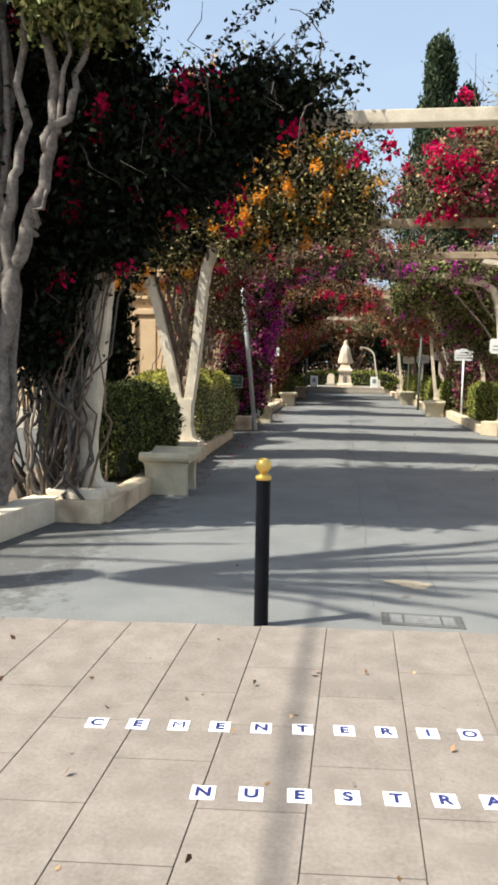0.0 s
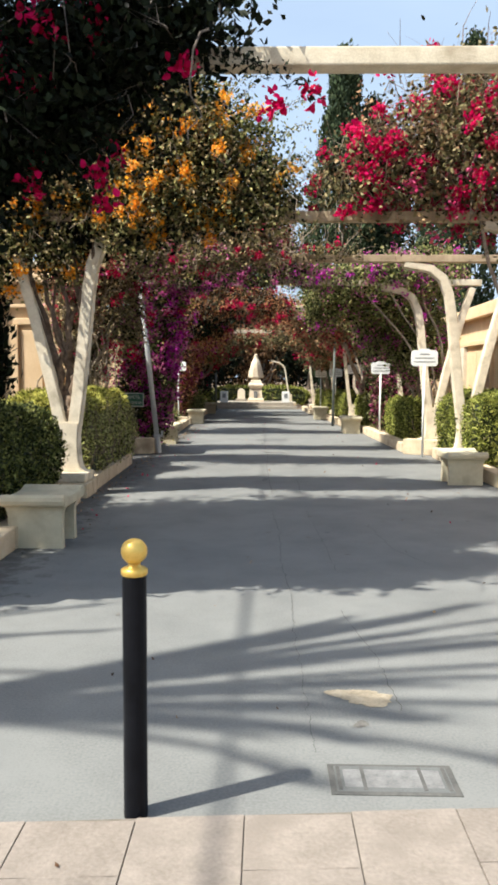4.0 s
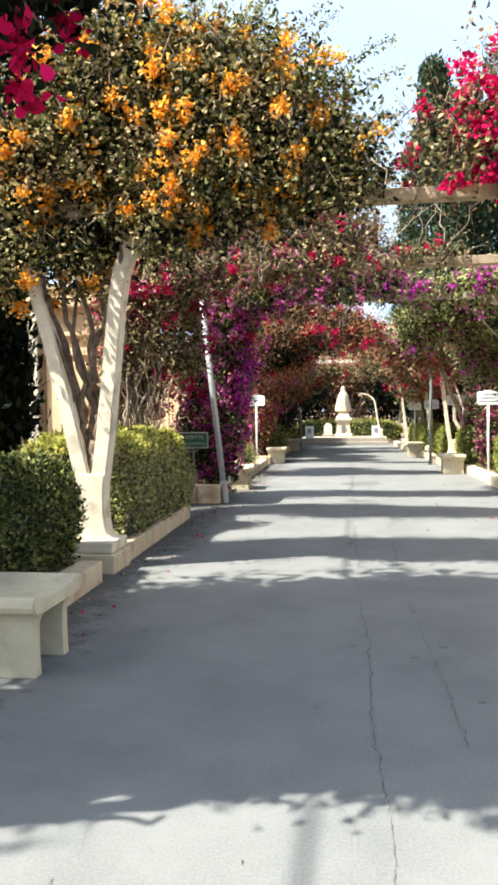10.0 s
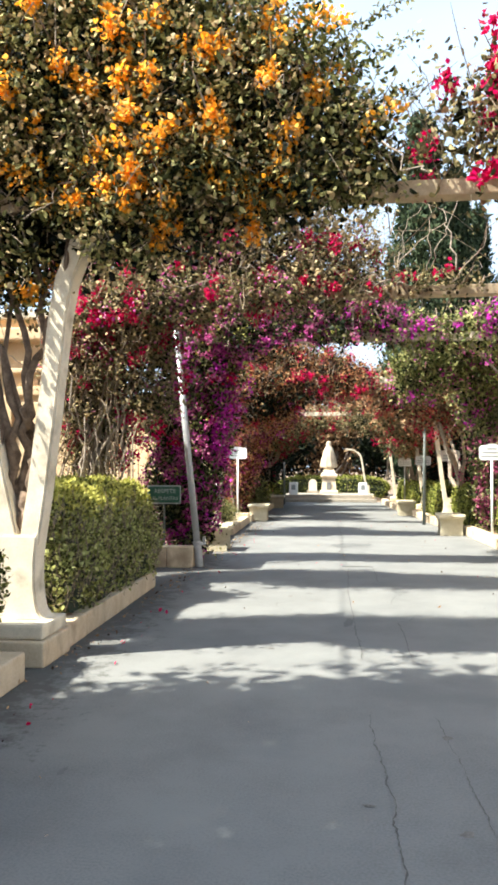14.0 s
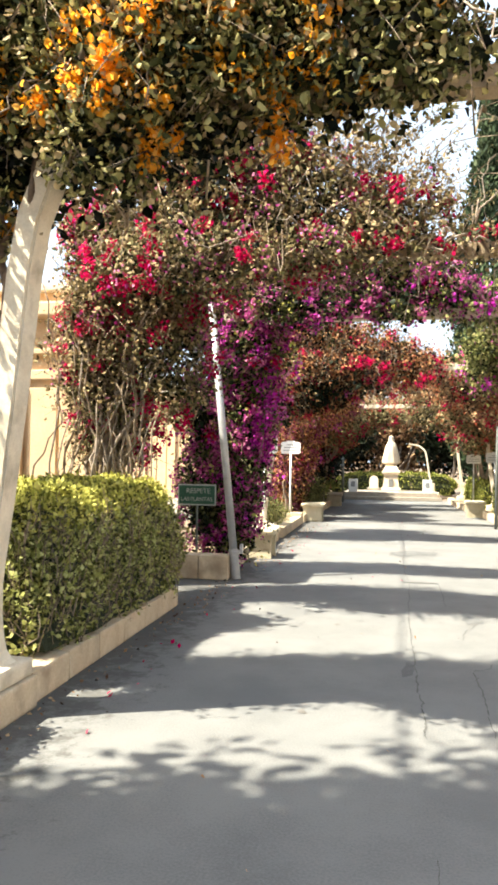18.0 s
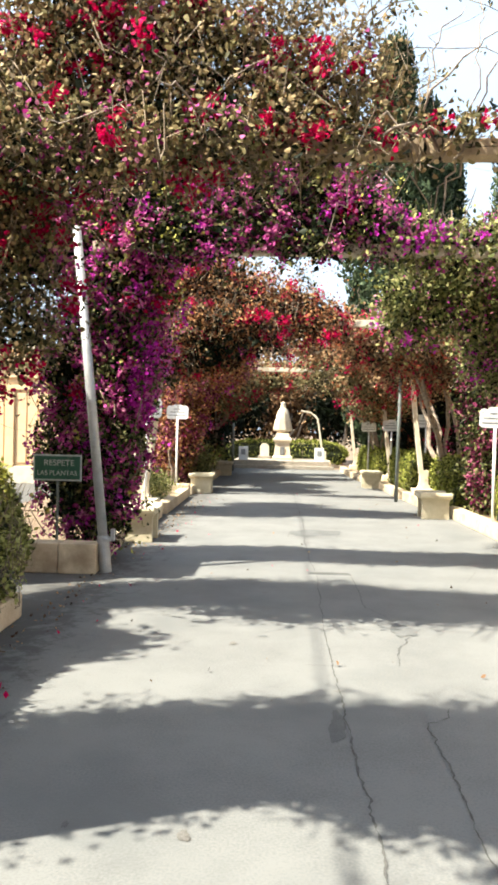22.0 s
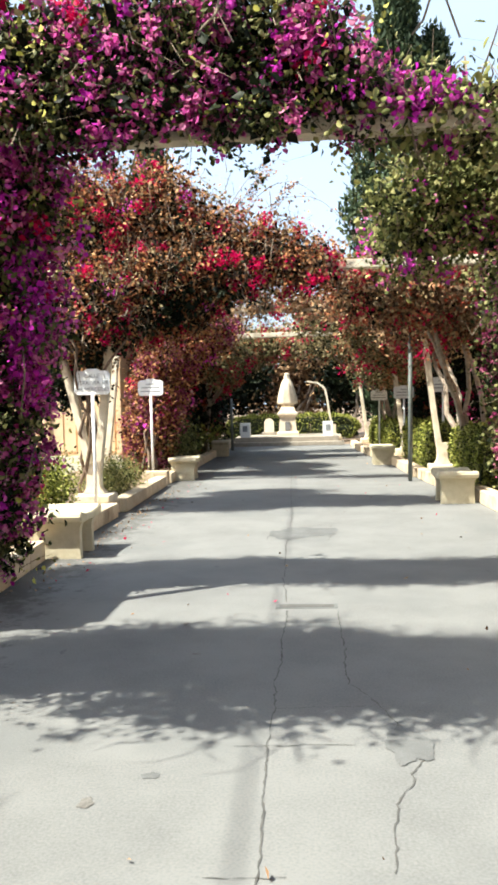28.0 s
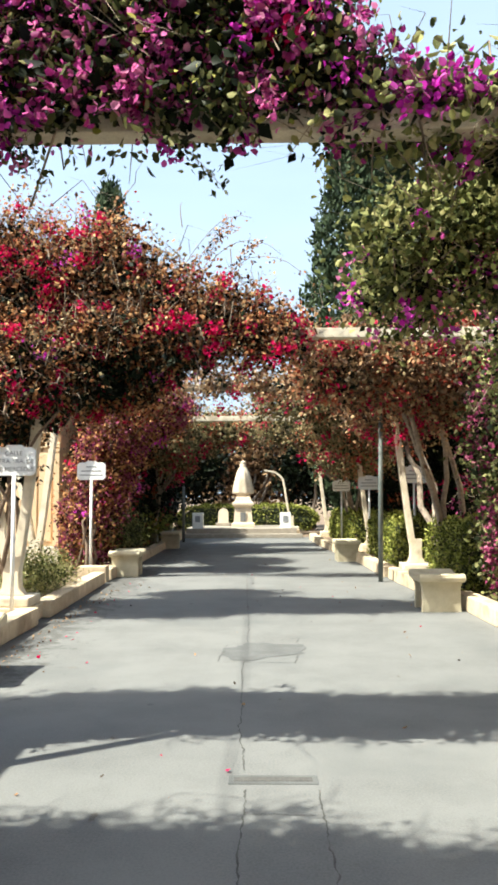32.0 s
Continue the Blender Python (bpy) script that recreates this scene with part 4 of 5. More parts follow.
for v in bmesh.ops.extrude_face_region(arch, geom=[front])["geom"]:
    if isinstance(v, bmesh.types.BMVert):
        v.co.y += 0.16
bmesh.ops.recalc_face_normals(arch, faces=arch.faces[:])
part("headstone", arch, STONE, monument)
part("base", block(-0.32, 0.32, -0.2, 0.2, 0, 0.5, 0.02), SHADESTONE, monument)


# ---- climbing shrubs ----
# The shade over this shrub is carried by its near-black leaf colour.
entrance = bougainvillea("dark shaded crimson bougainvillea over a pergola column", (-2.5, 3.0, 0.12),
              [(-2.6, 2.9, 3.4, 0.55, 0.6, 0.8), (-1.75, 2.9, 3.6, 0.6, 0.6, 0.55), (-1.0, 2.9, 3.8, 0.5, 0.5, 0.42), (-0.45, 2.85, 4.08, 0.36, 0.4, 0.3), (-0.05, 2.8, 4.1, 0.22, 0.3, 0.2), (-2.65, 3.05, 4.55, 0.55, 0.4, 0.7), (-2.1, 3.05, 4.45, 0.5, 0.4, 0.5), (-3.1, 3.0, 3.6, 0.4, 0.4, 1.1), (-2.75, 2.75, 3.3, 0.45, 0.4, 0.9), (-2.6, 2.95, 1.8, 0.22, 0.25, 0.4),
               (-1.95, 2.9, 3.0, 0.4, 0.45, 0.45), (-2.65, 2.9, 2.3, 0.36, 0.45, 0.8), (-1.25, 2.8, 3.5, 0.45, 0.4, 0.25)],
              L_SHADEDARK, 84000, [(F_RED, 240, 28, 0.042, 1.0)], 51, 0.05, 7, 0.028, 1500, bark=OLDBARK, twig=OLDBARK, core=0.25, vines=10,
              shoots=((-0.9, 2.8, 4.5, -0.25, 2.7, 5.0), (-0.2, 2.8, 4.4, 0.2, 2.7, 4.9), (-0.3, 2.8, 4.1, 0.45, 2.7, 3.75), (-1.9, 2.8, 4.4, -1.3, 2.7, 5.0), (-0.6, 2.8, 3.9, 0.2, 2.7, 3.5),
                      (-1.2, 2.8, 3.4, -0.68, 2.7, 2.85), (-0.1, 2.8, 4.1, 0.5, 2.7, 4.3), (-1.5, 2.8, 3.4, -1.14, 2.7, 2.95), (-0.2, 2.8, 3.9, 0.82, 2.72, 3.6), (-1.0, 2.8, 3.5, -0.6, 2.7, 3.1)))
rng = np.random.default_rng(151)
for k in range(40):
    a = (rng.uniform(-0.35, 0.30), rng.uniform(-0.32, 0.05), 0.0)
    b = (a[0] * 1.25 + rng.normal(0, 0.16), -0.22 + rng.normal(0, 0.08), rng.uniform(0.4, 1.0))
    c = (b[0] * 0.9 + rng.normal(0.04, 0.2), -0.2 + rng.normal(0, 0.1), rng.uniform(1.2, 1.9))
    d = (c[0] + rng.normal(0.1, 0.18), -0.15, rng.uniform(2.2, 2.9))
    limb("vine", [a, b, c, d], rng.uniform(0.009, 0.03), 0.008, (OLDBARK, DARKBARK, BARK)[k % 3] if k % 2 else OLDBARK, entrance, rng, 3, 0.035, 6)
for side, r in ((-1, 0.034), (1, 0.028), (-0.6, 0.03), (0.5, 0.024)):
    limb("vine", [(0.05 * side, -0.2, 0.05), (0.38 * side, -0.3, 0.35), (0.42 * side, -0.28, 0.75), (0.1 * side, -0.25, 1.15), (-0.2 * side, -0.2, 1.7)], r, 0.015, OLDBARK, entrance, rng, 3, 0.03, 7)
heads = np.array([(-1.16, 2.7, 2.97), (-0.68, 2.7, 2.88), (-0.72, 2.7, 3.08), (0.5, 2.72, 3.53), (0.78, 2.72, 3.62), (-1.24, 2.65, 3.7), (-0.1, 2.6, 3.75), (-1.6, 2.6, 3.2)]) - (-2.5, 3.0, 0.12)
leaves("blossom", np.repeat(heads, 34, axis=0) + rng.normal(0, 0.042, (34 * len(heads), 3)), 0.058, F_RED, entrance, rng, 0.85, 0.0, fine=True)
orange = bougainvillea("orange-flowered bougainvillea spilling over the pergola", (-2.3, 8, 0.38),
              [(-3.1, 8.05, 4.6, 0.75, 0.45, 1.0), (-2.1, 7.95, 4.95, 0.95, 0.45, 1.15), (-1.0, 7.9, 4.75, 0.8, 0.45, 0.95), (-0.25, 7.85, 4.5, 0.5, 0.4, 0.75),
               (0.35, 7.85, 4.2, 0.36, 0.34, 0.45), (0.64, 7.8, 4.05, 0.2, 0.22, 0.26), (0.0, 7.7, 3.85, 0.75, 0.2, 0.22), (-1.4, 7.7, 3.6, 0.4, 0.25, 0.35), (-3.15, 7.95, 3.55, 0.5, 0.45, 0.6), (-2.4, 8.0, 3.4, 0.35, 0.3, 0.4), (-1.2, 7.85, 4.05, 0.9, 0.45, 0.45)],
              L_LOFT, 50000, [(L_STRAW, 1800, 6, 0.09, 0.9), (F_ORANGE, 290, 46, 0.045, 1.0), (F_ORANGE, 300, 12, 0.04, 0.97)], 52, 0.042, 2, 0.04, 1800, 0.08, bark=DARKBARK, twig_len=0.45, shell=0.3, core=0.2, vines=16, per=16,
              shoots=((0.2, 7.85, 4.9, 0.95, 7.65, 5.3), (-0.3, 7.85, 5.1, 0.3, 7.65, 5.7), (0.4, 7.85, 4.3, 1.05, 7.65, 4.6), (0.4, 7.85, 4.1, 1, 7.65, 4), (-0.6, 7.85, 5.3, -0.1, 7.65, 6), (0.3, 7.85, 4.6, 1, 7.65, 5), (-0.2, 7.85, 5, 0.4, 7.65, 5.6), (-1.2, 7.85, 5.6, -0.6, 7.65, 6.2)))
rng = np.random.default_rng(152)
limb("trunk", [(-0.10, 0.16, -0.2), (-0.08, 0.12, 0.45), (0.0, -0.02, 0.75), (0.02, 0.0, 1.0)], 0.085, 0.075, DARKBARK, orange, rng, 4, 0.02, 9)
for pts in ([(0.0, 0.0, 0.8), (-0.12, 0.0, 1.2), (-0.14, 0.0, 1.8), (-0.3, 0.0, 2.5), (-0.5, 0.0, 3.3)], [(0.02, 0, 0.9), (0.12, 0.0, 1.3), (0.0, 0.0, 1.7), (0.12, 0.0, 2.3), (0.05, 0.0, 3.2)],
            [(0.0, 0.02, 0.9), (-0.05, 0.05, 1.5), (-0.02, 0.0, 2.2), (-0.2, 0.0, 3.0)], [(0.05, 0, 1.0), (0.2, -0.02, 1.5), (0.22, -0.05, 2.2), (0.4, -0.1, 3.2)], [(-0.1, 0, 1.2), (-0.28, 0, 1.9), (-0.5, 0, 2.6), (-0.75, 0, 3.2)]):
    limb("stem", pts, 0.05, 0.024, DARKBARK, orange, rng, 4, 0.03, 8)
# Lower crown shade, put in as near-black leaves.
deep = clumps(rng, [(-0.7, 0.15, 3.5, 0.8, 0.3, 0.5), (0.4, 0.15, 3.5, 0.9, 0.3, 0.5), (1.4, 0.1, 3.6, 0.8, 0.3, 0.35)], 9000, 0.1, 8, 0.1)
leaves("shade_foliage", deep, 0.09, L_SHADEDARK, orange, rng, 0.7, 0.35)
tips = np.array([(2.5, -0.15, 4.55, 0.4, 0.3, 0.4), (1.8, -0.15, 4.95, 0.5, 0.3, 0.4), (2.85, -0.2, 4.1, 0.3, 0.25, 0.3), (1.0, -0.15, 5.2, 0.5, 0.3, 0.35)])
leaves("tip_foliage", clumps(rng, tips, 4200, 0.07, 9, 0.2), 0.06, L_SAGE, orange, rng, 0.55, 0.3, "loose sunlit leaves", fine=True)
spots = np.repeat(clumps(rng, tips, 34, 0.05, 1, 0.6), 34, axis=0)
leaves("blossom", spots + rng.normal(0, 0.045, spots.shape), 0.045, F_ORANGE, orange, rng, 0.85, 0.0, fine=True)
halfdry = bougainvillea("half-dry bougainvillea with scattered red bracts", (-3.2, 12.2, 0.12),
              [(-3.17, 12.2, 3.23, 0.51, 0.39, 1.22), (-2.56, 12, 4.15, 0.92, 0.39, 1.02), (-1.64, 11.7, 4.35, 0.82, 0.39, 0.77), (-0.62, 11.6, 4.35, 0.82, 0.39, 0.66),
               (0.3, 11.5, 4.15, 0.66, 0.39, 0.39), (-3.02, 12.2, 2.21, 0.41, 0.35, 0.71), (-2.35, 12.1, 2.93, 0.51, 0.39, 0.82), (-1.84, 11.25, 3.79, 1.22, 0.31, 0.26), (-0.21, 11.22, 3.84, 0.92, 0.27, 0.18), (1.01, 11.28, 3.9, 0.51, 0.16, 0.13), (1.78, 11.3, 3.97, 0.41, 0.15, 0.12),
               (-1.33, 11.6, 4.95, 0.7, 0.39, 0.3), (-3.27, 12.1, 4.46, 0.41, 0.31, 0.41), (-3.25, 12.1, 2.9, 0.35, 0.35, 1.0)],
              L_OLIVE, 38000, [(L_STRAW, 2600, 6, 0.1, 0.8), (F_RED, 520, 26, 0.04, 1.0), (F_MAUVE, 300, 8, 0.08, 0.97)], 53, 0.041, 18, 0.034, 4600, 0.075, twig_len=0.42, shell=0.25, core=0.07, vines=46, per=16,
              canes=((0.2, 11.5, 4.35, 2.03, 11.3, 4.56, 1.1), (-0.01, 11.5, 4.56, 1.52, 11.3, 4.97, 1), (0.3, 11.4, 4.25, 1.32, 11.2, 5.07, 0.6), (-0.62, 11.6, 4.86, 0.91, 11.4, 5.37, 0.8), (0.3, 11.5, 4.25, 2.34, 11.4, 4.15, 0.9),
                     (-1.03, 11.6, 5.17, 0.2, 11.4, 5.78, 0.6), (0.4, 11.4, 4.15, 1.73, 11.3, 5.27, 0.9), (-1.64, 11.6, 5.07, -0.72, 11.4, 5.99, 0.5)),
              shoots=((-0.21, 11.5, 4.56, 0.5, 11.3, 5.07), (0.2, 11.5, 4.35, 1.01, 11.3, 4.86), (-1.23, 11.5, 4.97, -0.41, 11.3, 5.58), (0.4, 11.4, 4.05, 1.32, 11.3, 4.35), (-0.01, 11.5, 4.46, 0.91, 11.3, 5.37)))
rng = np.random.default_rng(153)
for k in range(34):
    x0 = rng.uniform(-0.35, 0.45)
    pts = [(x0, -0.1 + rng.normal(0, 0.08), -0.05)]
    for z in (0.7, 1.4, 2.1, 2.8, 3.5):
        pts.append((pts[-1][0] + rng.normal(0.06, 0.16), -0.35 + rng.normal(0, 0.08), z + rng.normal(0, 0.12)))
    limb("vine", pts[:rng.integers(4, 7)], rng.uniform(0.012, 0.032), 0.009, (BARK, TWIG)[k % 2], halfdry, rng, 3, 0.035, 6)
airy = np.array([(-1.7, 11.5, 5.2, 0.6, 0.35, 0.35), (-0.9, 11.5, 5.1, 0.65, 0.35, 0.4), (-0.1, 11.5, 4.9, 0.65, 0.35, 0.4), (0.6, 11.45, 4.55, 0.5, 0.3, 0.3)]) - (-3.2, 12.2, 0.12, 0, 0, 0)
leaves("dry_foliage", clumps(rng, airy, 5200, 0.07, 7, 0.2), 0.05, L_STRAW, halfdry, rng, 0.55, 0.3, "dry tan leaves", fine=True)
start = clumps(rng, airy, 420, 0.1, 2, 0.2)
twigs("brushwood", start, start + rng.normal(0, 0.2, start.shape), 0.005, TWIG, halfdry, rng)
# The last two blobs are unseen growth, added to shade the lower curtain.
curtain = bougainvillea("purple bougainvillea hanging as a curtain from the pergola", (-2.3, 15.0, 0.12),
              [(-2.18, 15.0, 0.75, 0.36, 0.36, 0.6), (-2.05, 15.0, 1.6, 0.42, 0.36, 0.7), (-1.93, 14.95, 2.5, 0.44, 0.36, 0.7), (-1.8, 14.7, 3.5, 0.5, 0.36, 0.4), (-1.95, 14.8, 3.3, 0.55, 0.36, 0.6), (-2.55, 14.95, 1.2, 0.42, 0.3, 0.85), (-2.5, 14.95, 2.4, 0.45, 0.3, 0.75),
               (-1.5, 14.5, 4.3, 0.8, 0.36, 0.58), (-0.5, 14.5, 4.42, 0.8, 0.36, 0.58), (0.35, 14.5, 4.42, 0.7, 0.36, 0.55), (0.85, 14.5, 4.2, 0.46, 0.36, 0.4), (1.2, 14.5, 3.95, 0.3, 0.3, 0.18), (-2.4, 14.8, 3.95, 0.6, 0.34, 0.55), (-0.9, 14.25, 3.9, 1.0, 0.22, 0.2),
               (0.4, 14.25, 3.82, 0.5, 0.16, 0.14), (-3.2, 14.6, 4.15, 0.6, 0.4, 0.6), (-3.9, 14.5, 4.1, 0.55, 0.4, 0.55)],
              L_MID, 38000, [(F_PURPLE, 420, 16, 0.045, 0.99), (L_LIME, 700, 5, 0.07, 0.97), (F_MAUVE, 1950, 16, 0.042, 0.98), (F_RED, 60, 20, 0.05, 0.98)], 54, 0.045, 6, 0.04, 1200, 0.07, shell=0.5, core=0.35, per=14,
              shoots=((-0.25, 14.4, 3.89, 0.41, 14.3, 3.34), (-1.12, 14.3, 3.89, -0.57, 14.2, 3.34)))
rng = np.random.default_rng(154)
spray = clumps(rng, [(0.70, -0.2, 2.75, 0.12, 0.2, 0.6), (0.62, -0.22, 2.05, 0.12, 0.2, 0.5)], 900, 0.045, 10, 0.3)
leaves("purple_spray", spray, 0.06, F_PURPLE, curtain, rng, 0.8, 0.6, "strip of pure purple bracts")
rusty = bougainvillea("rust-red dry bougainvillea over the pergola", (-2.9, 20.25, 0.12),
              [(-2.64, 20.25, 4.33, 0.89, 0.44, 1.16), (-1.48, 20.25, 4.43, 0.79, 0.44, 0.95), (-0.65, 20.15, 4.01, 0.73, 0.44, 0.73), (0.14, 20.15, 3.91, 0.63, 0.44, 0.53),
               (0.82, 20.15, 3.75, 0.53, 0.44, 0.37), (-1.38, 20.95, 3.28, 0.73, 0.44, 0.53), (-2.85, 20.75, 3.07, 0.63, 0.44, 0.73), (-0.96, 19.85, 3.7, 1.16, 0.32, 0.26), (-2.43, 19.7, 3.28, 0.63, 0.32, 0.53), (-2.85, 19.75, 2.81, 0.47, 0.21, 0.37), (-2.06, 19.8, 3.02, 0.53, 0.23, 0.29), (-2.33, 21.75, 3.49, 0.95, 0.44, 0.73)],
              L_CURLED, 49000, [(F_RED, 400, 30, 0.05, 1.0), (L_STRAW, 1500, 6, 0.1, 0.8), (F_RUST, 500, 9, 0.09, 0.95), (F_PURPLE, 60, 14, 0.06, 0.97)], 55, 0.046, 4, 0.04, 4500, 0.09, twig_len=0.5, shell=0.3, bark=DARKBARK, core=0.35, vines=20, per=16, canes=((-0.23, 20.15, 4.43, 0.93, 19.95, 4.75, 0.8), (-0.02, 20.15, 4.33, 1.35, 19.95, 4.33, 0.9), (-0.43, 20.15, 4.64, 0.51, 19.95, 5.27, 0.5)),
              shoots=((-0.43, 20.15, 4.43, 0.3, 19.95, 5.17), (-0.02, 20.15, 4.22, 0.61, 19.95, 4.96), (-0.23, 20.15, 4.33, 0.2, 19.95, 5.27)))
rng = np.random.default_rng(155)
# Near-black leaves added so that the crown's underside looks shaded.
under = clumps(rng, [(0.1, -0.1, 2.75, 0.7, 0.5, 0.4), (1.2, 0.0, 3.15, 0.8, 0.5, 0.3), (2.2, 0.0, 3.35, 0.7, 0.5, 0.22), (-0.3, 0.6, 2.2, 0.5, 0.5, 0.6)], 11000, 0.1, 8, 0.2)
leaves("shade_foliage", under, 0.09, L_SHADEDARK, rusty, rng, 0.7, 0.35)
bougainvillea("mauve bougainvillea curtain beside a street sign", (-2.9, 25.7, 0.12),
              [(-3, 26.4, 1.1, 0.5, 0.45, 0.9), (-2.75, 26.4, 2.1, 0.55, 0.45, 0.8), (-2.4, 26.3, 2.9, 0.6, 0.5, 0.6), (-1.8, 26.1, 3.4, 0.8, 0.7, 0.5)],
              L_CURLED, 34000, [(F_DUSK, 2000, 9, 0.06, 0.97), (F_PURPLE, 100, 12, 0.06, 0.97), (F_RED, 60, 14, 0.07, 0.97)], 56, 0.06, 5, 0.035, 1200, bark=DARKBARK)
bougainvillea("dry greyish bougainvillea with a few red bracts", (-2.8, 34, 0.12),
              [(-2.22, 28.11, 3.8, 0.97, 1.35, 0.62), (-1.4, 32.0, 3.4, 0.79, 0.9, 0.62), (-2.04, 31.54, 3.1, 0.62, 0.81, 0.62), (-2.48, 34.27, 3.19, 1.06, 1.62, 0.88), (-0.46, 32.3, 3.5, 0.7, 0.81, 0.35)],
              L_OLIVE, 32000, [(F_RED, 296, 17, 0.075, 0.97), (F_RUST, 500, 10, 0.085, 0.97), (L_STRAW, 900, 6, 0.1, 0.8)], 57, 0.07, 6, 0.05, 2600)
bougainvillea("crimson bougainvillea with bare grey twigs", (4.4, 8, 0.12),
              [(1.6, 7.9, 4.3, 0.55, 0.6, 0.45), (2.3, 7.9, 4.6, 0.75, 0.7, 0.75), (3.1, 8, 4.8, 0.8, 0.9, 1), (3.9, 8.1, 4.8, 0.9, 0.9, 1.1), (4.5, 8.1, 4, 0.7, 0.8, 0.9)],
              L_OLIVE, 18000, [(F_RED, 540, 28, 0.046, 1.0), (L_DRY, 700, 6, 0.1, 0.7), (F_PINK, 60, 14, 0.068, 0.97)], 58, 0.05, 4, 0.05, 3400, 0.17, twig_len=0.6, shell=0.2, core=0.05)
bougainvillea("thin violet bougainvillea on top of a beam", (4.7, 14.9, 0.12),
              [(1.6, 14.6, 3.92, 0.33, 0.3, 0.13), (2.1, 14.6, 3.9, 0.4, 0.35, 0.13), (3.0, 14.6, 3.98, 0.5, 0.35, 0.2), (3.9, 14.6, 3.98, 0.5, 0.37, 0.25)],
              L_SAGE, 9000, [(F_PURPLE, 200, 14, 0.05, 0.97)], 59, 0.05, 3, 0.04, 700)
bougainvillea("dense green bougainvillea with violet bracts", (4.5, 16.7, 0.12),
              [(1.8, 15.9, 3.35, 0.45, 0.6, 0.45), (2.3, 15.9, 3.7, 0.55, 0.6, 0.5), (2.9, 16.1, 3.7, 0.75, 0.6, 0.65), (3.7, 16.3, 3.8, 0.8, 0.6, 0.85), (3.3, 16.9, 2.95, 0.6, 0.6, 0.6), (4.2, 16.6, 2.7, 0.7, 0.8, 1.0),
               (4.8, 18.0, 2.4, 0.5, 0.9, 0.7), (4.5, 16.0, 4.2, 0.7, 0.6, 0.6)],
              L_SAGE, 72000, [(F_PURPLE, 260, 16, 0.045, 0.98), (F_MAUVE, 600, 8, 0.08, 0.97)], 60, 0.047, 6, 0.05, 1800, 0.09, shell=0.4, core=0.12, per=14)
bougainvillea("reddish bougainvillea over bare trunks", (3.9, 23.9, 0.12),
              [(1.81, 21.3, 3.55, 0.66, 0.86, 0.43), (2.67, 21.77, 3.59, 0.86, 1.04, 0.57), (3.61, 22.7, 3.69, 0.86, 1.33, 0.86), (3.24, 25.49, 3.5, 0.86, 1.33, 0.66), (1.3, 24.65, 3.78, 1.2, 0.3, 0.24), (-0.3, 24.65, 3.8, 1.2, 0.3, 0.22)],
              L_DRY, 40000, [(F_RED, 395, 17, 0.068, 0.97), (F_RUST, 700, 10, 0.085, 0.97), (L_STRAW, 1200, 6, 0.1, 0.8)], 61, 0.06, 6, 0.07, 2600)
bougainvillea("far red-brown bougainvillea roof over the avenue", (3.7, 34, 0.12),
              [(2.9, 28.58, 3.49, 1.08, 1.8, 0.72), (1.64, 27.68, 3.85, 1.26, 1.08, 0.41), (3.26, 32.18, 3.22, 1.08, 2.16, 0.9), (1.37, 32.4, 3.5, 1.35, 0.9, 0.36), (0.2, 34.88, 3.85, 2.16, 0.9, 0.41), (3.08, 35.33, 3.4, 0.9, 1.35, 0.72)],
              L_OLIVE, 36000, [(F_RED, 370, 17, 0.075, 0.97), (F_RUST, 600, 10, 0.1, 0.97), (L_STRAW, 1300, 6, 0.1, 0.8)], 62, 0.07, 6, 0.07, 3000)

bougainvillea("dusky mauve bougainvillea hanging beside a street sign", (4.3, 20.7, 0.12),
              [(4.3, 20.7, 0.9, 0.5, 0.45, 0.7), (4.25, 20.7, 1.8, 0.6, 0.5, 0.7), (4.3, 20.7, 2.6, 0.7, 0.55, 0.6), (4.6, 20.6, 3.3, 0.7, 0.55, 0.5)],
              L_MID, 22000, [(F_DUSK, 1500, 8, 0.06, 0.97)], 63, 0.06, 5, 0.035, 900, bark=DARKBARK, core=0.2)
# The deep shade behind the columns is in these shrubs' leaf colour.
for i, (x, y, ry, leaf, fl) in enumerate(((5.0, 27.0, 1.7, L_SHADEDARK, F_RED), (5.0, 35.2, 1.7, L_SHADEDARK, F_RUST), (5.0, 38.0, 2.4, L_SHADEDARK, F_RED),
                                          (-3.35, 29.6, 1.6, L_SHADEDARK, F_RED), (-3.35, 33.5, 2.2, L_SHADEDARK, F_RUST), (-3.35, 38.2, 2.0, L_SHADEDARK, F_RED))):
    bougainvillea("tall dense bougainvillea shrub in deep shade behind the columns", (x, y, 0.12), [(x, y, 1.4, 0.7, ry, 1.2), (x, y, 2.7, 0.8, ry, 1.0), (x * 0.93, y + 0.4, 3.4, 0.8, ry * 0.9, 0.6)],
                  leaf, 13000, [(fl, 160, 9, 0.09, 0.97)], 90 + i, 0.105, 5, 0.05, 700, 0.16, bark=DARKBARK)


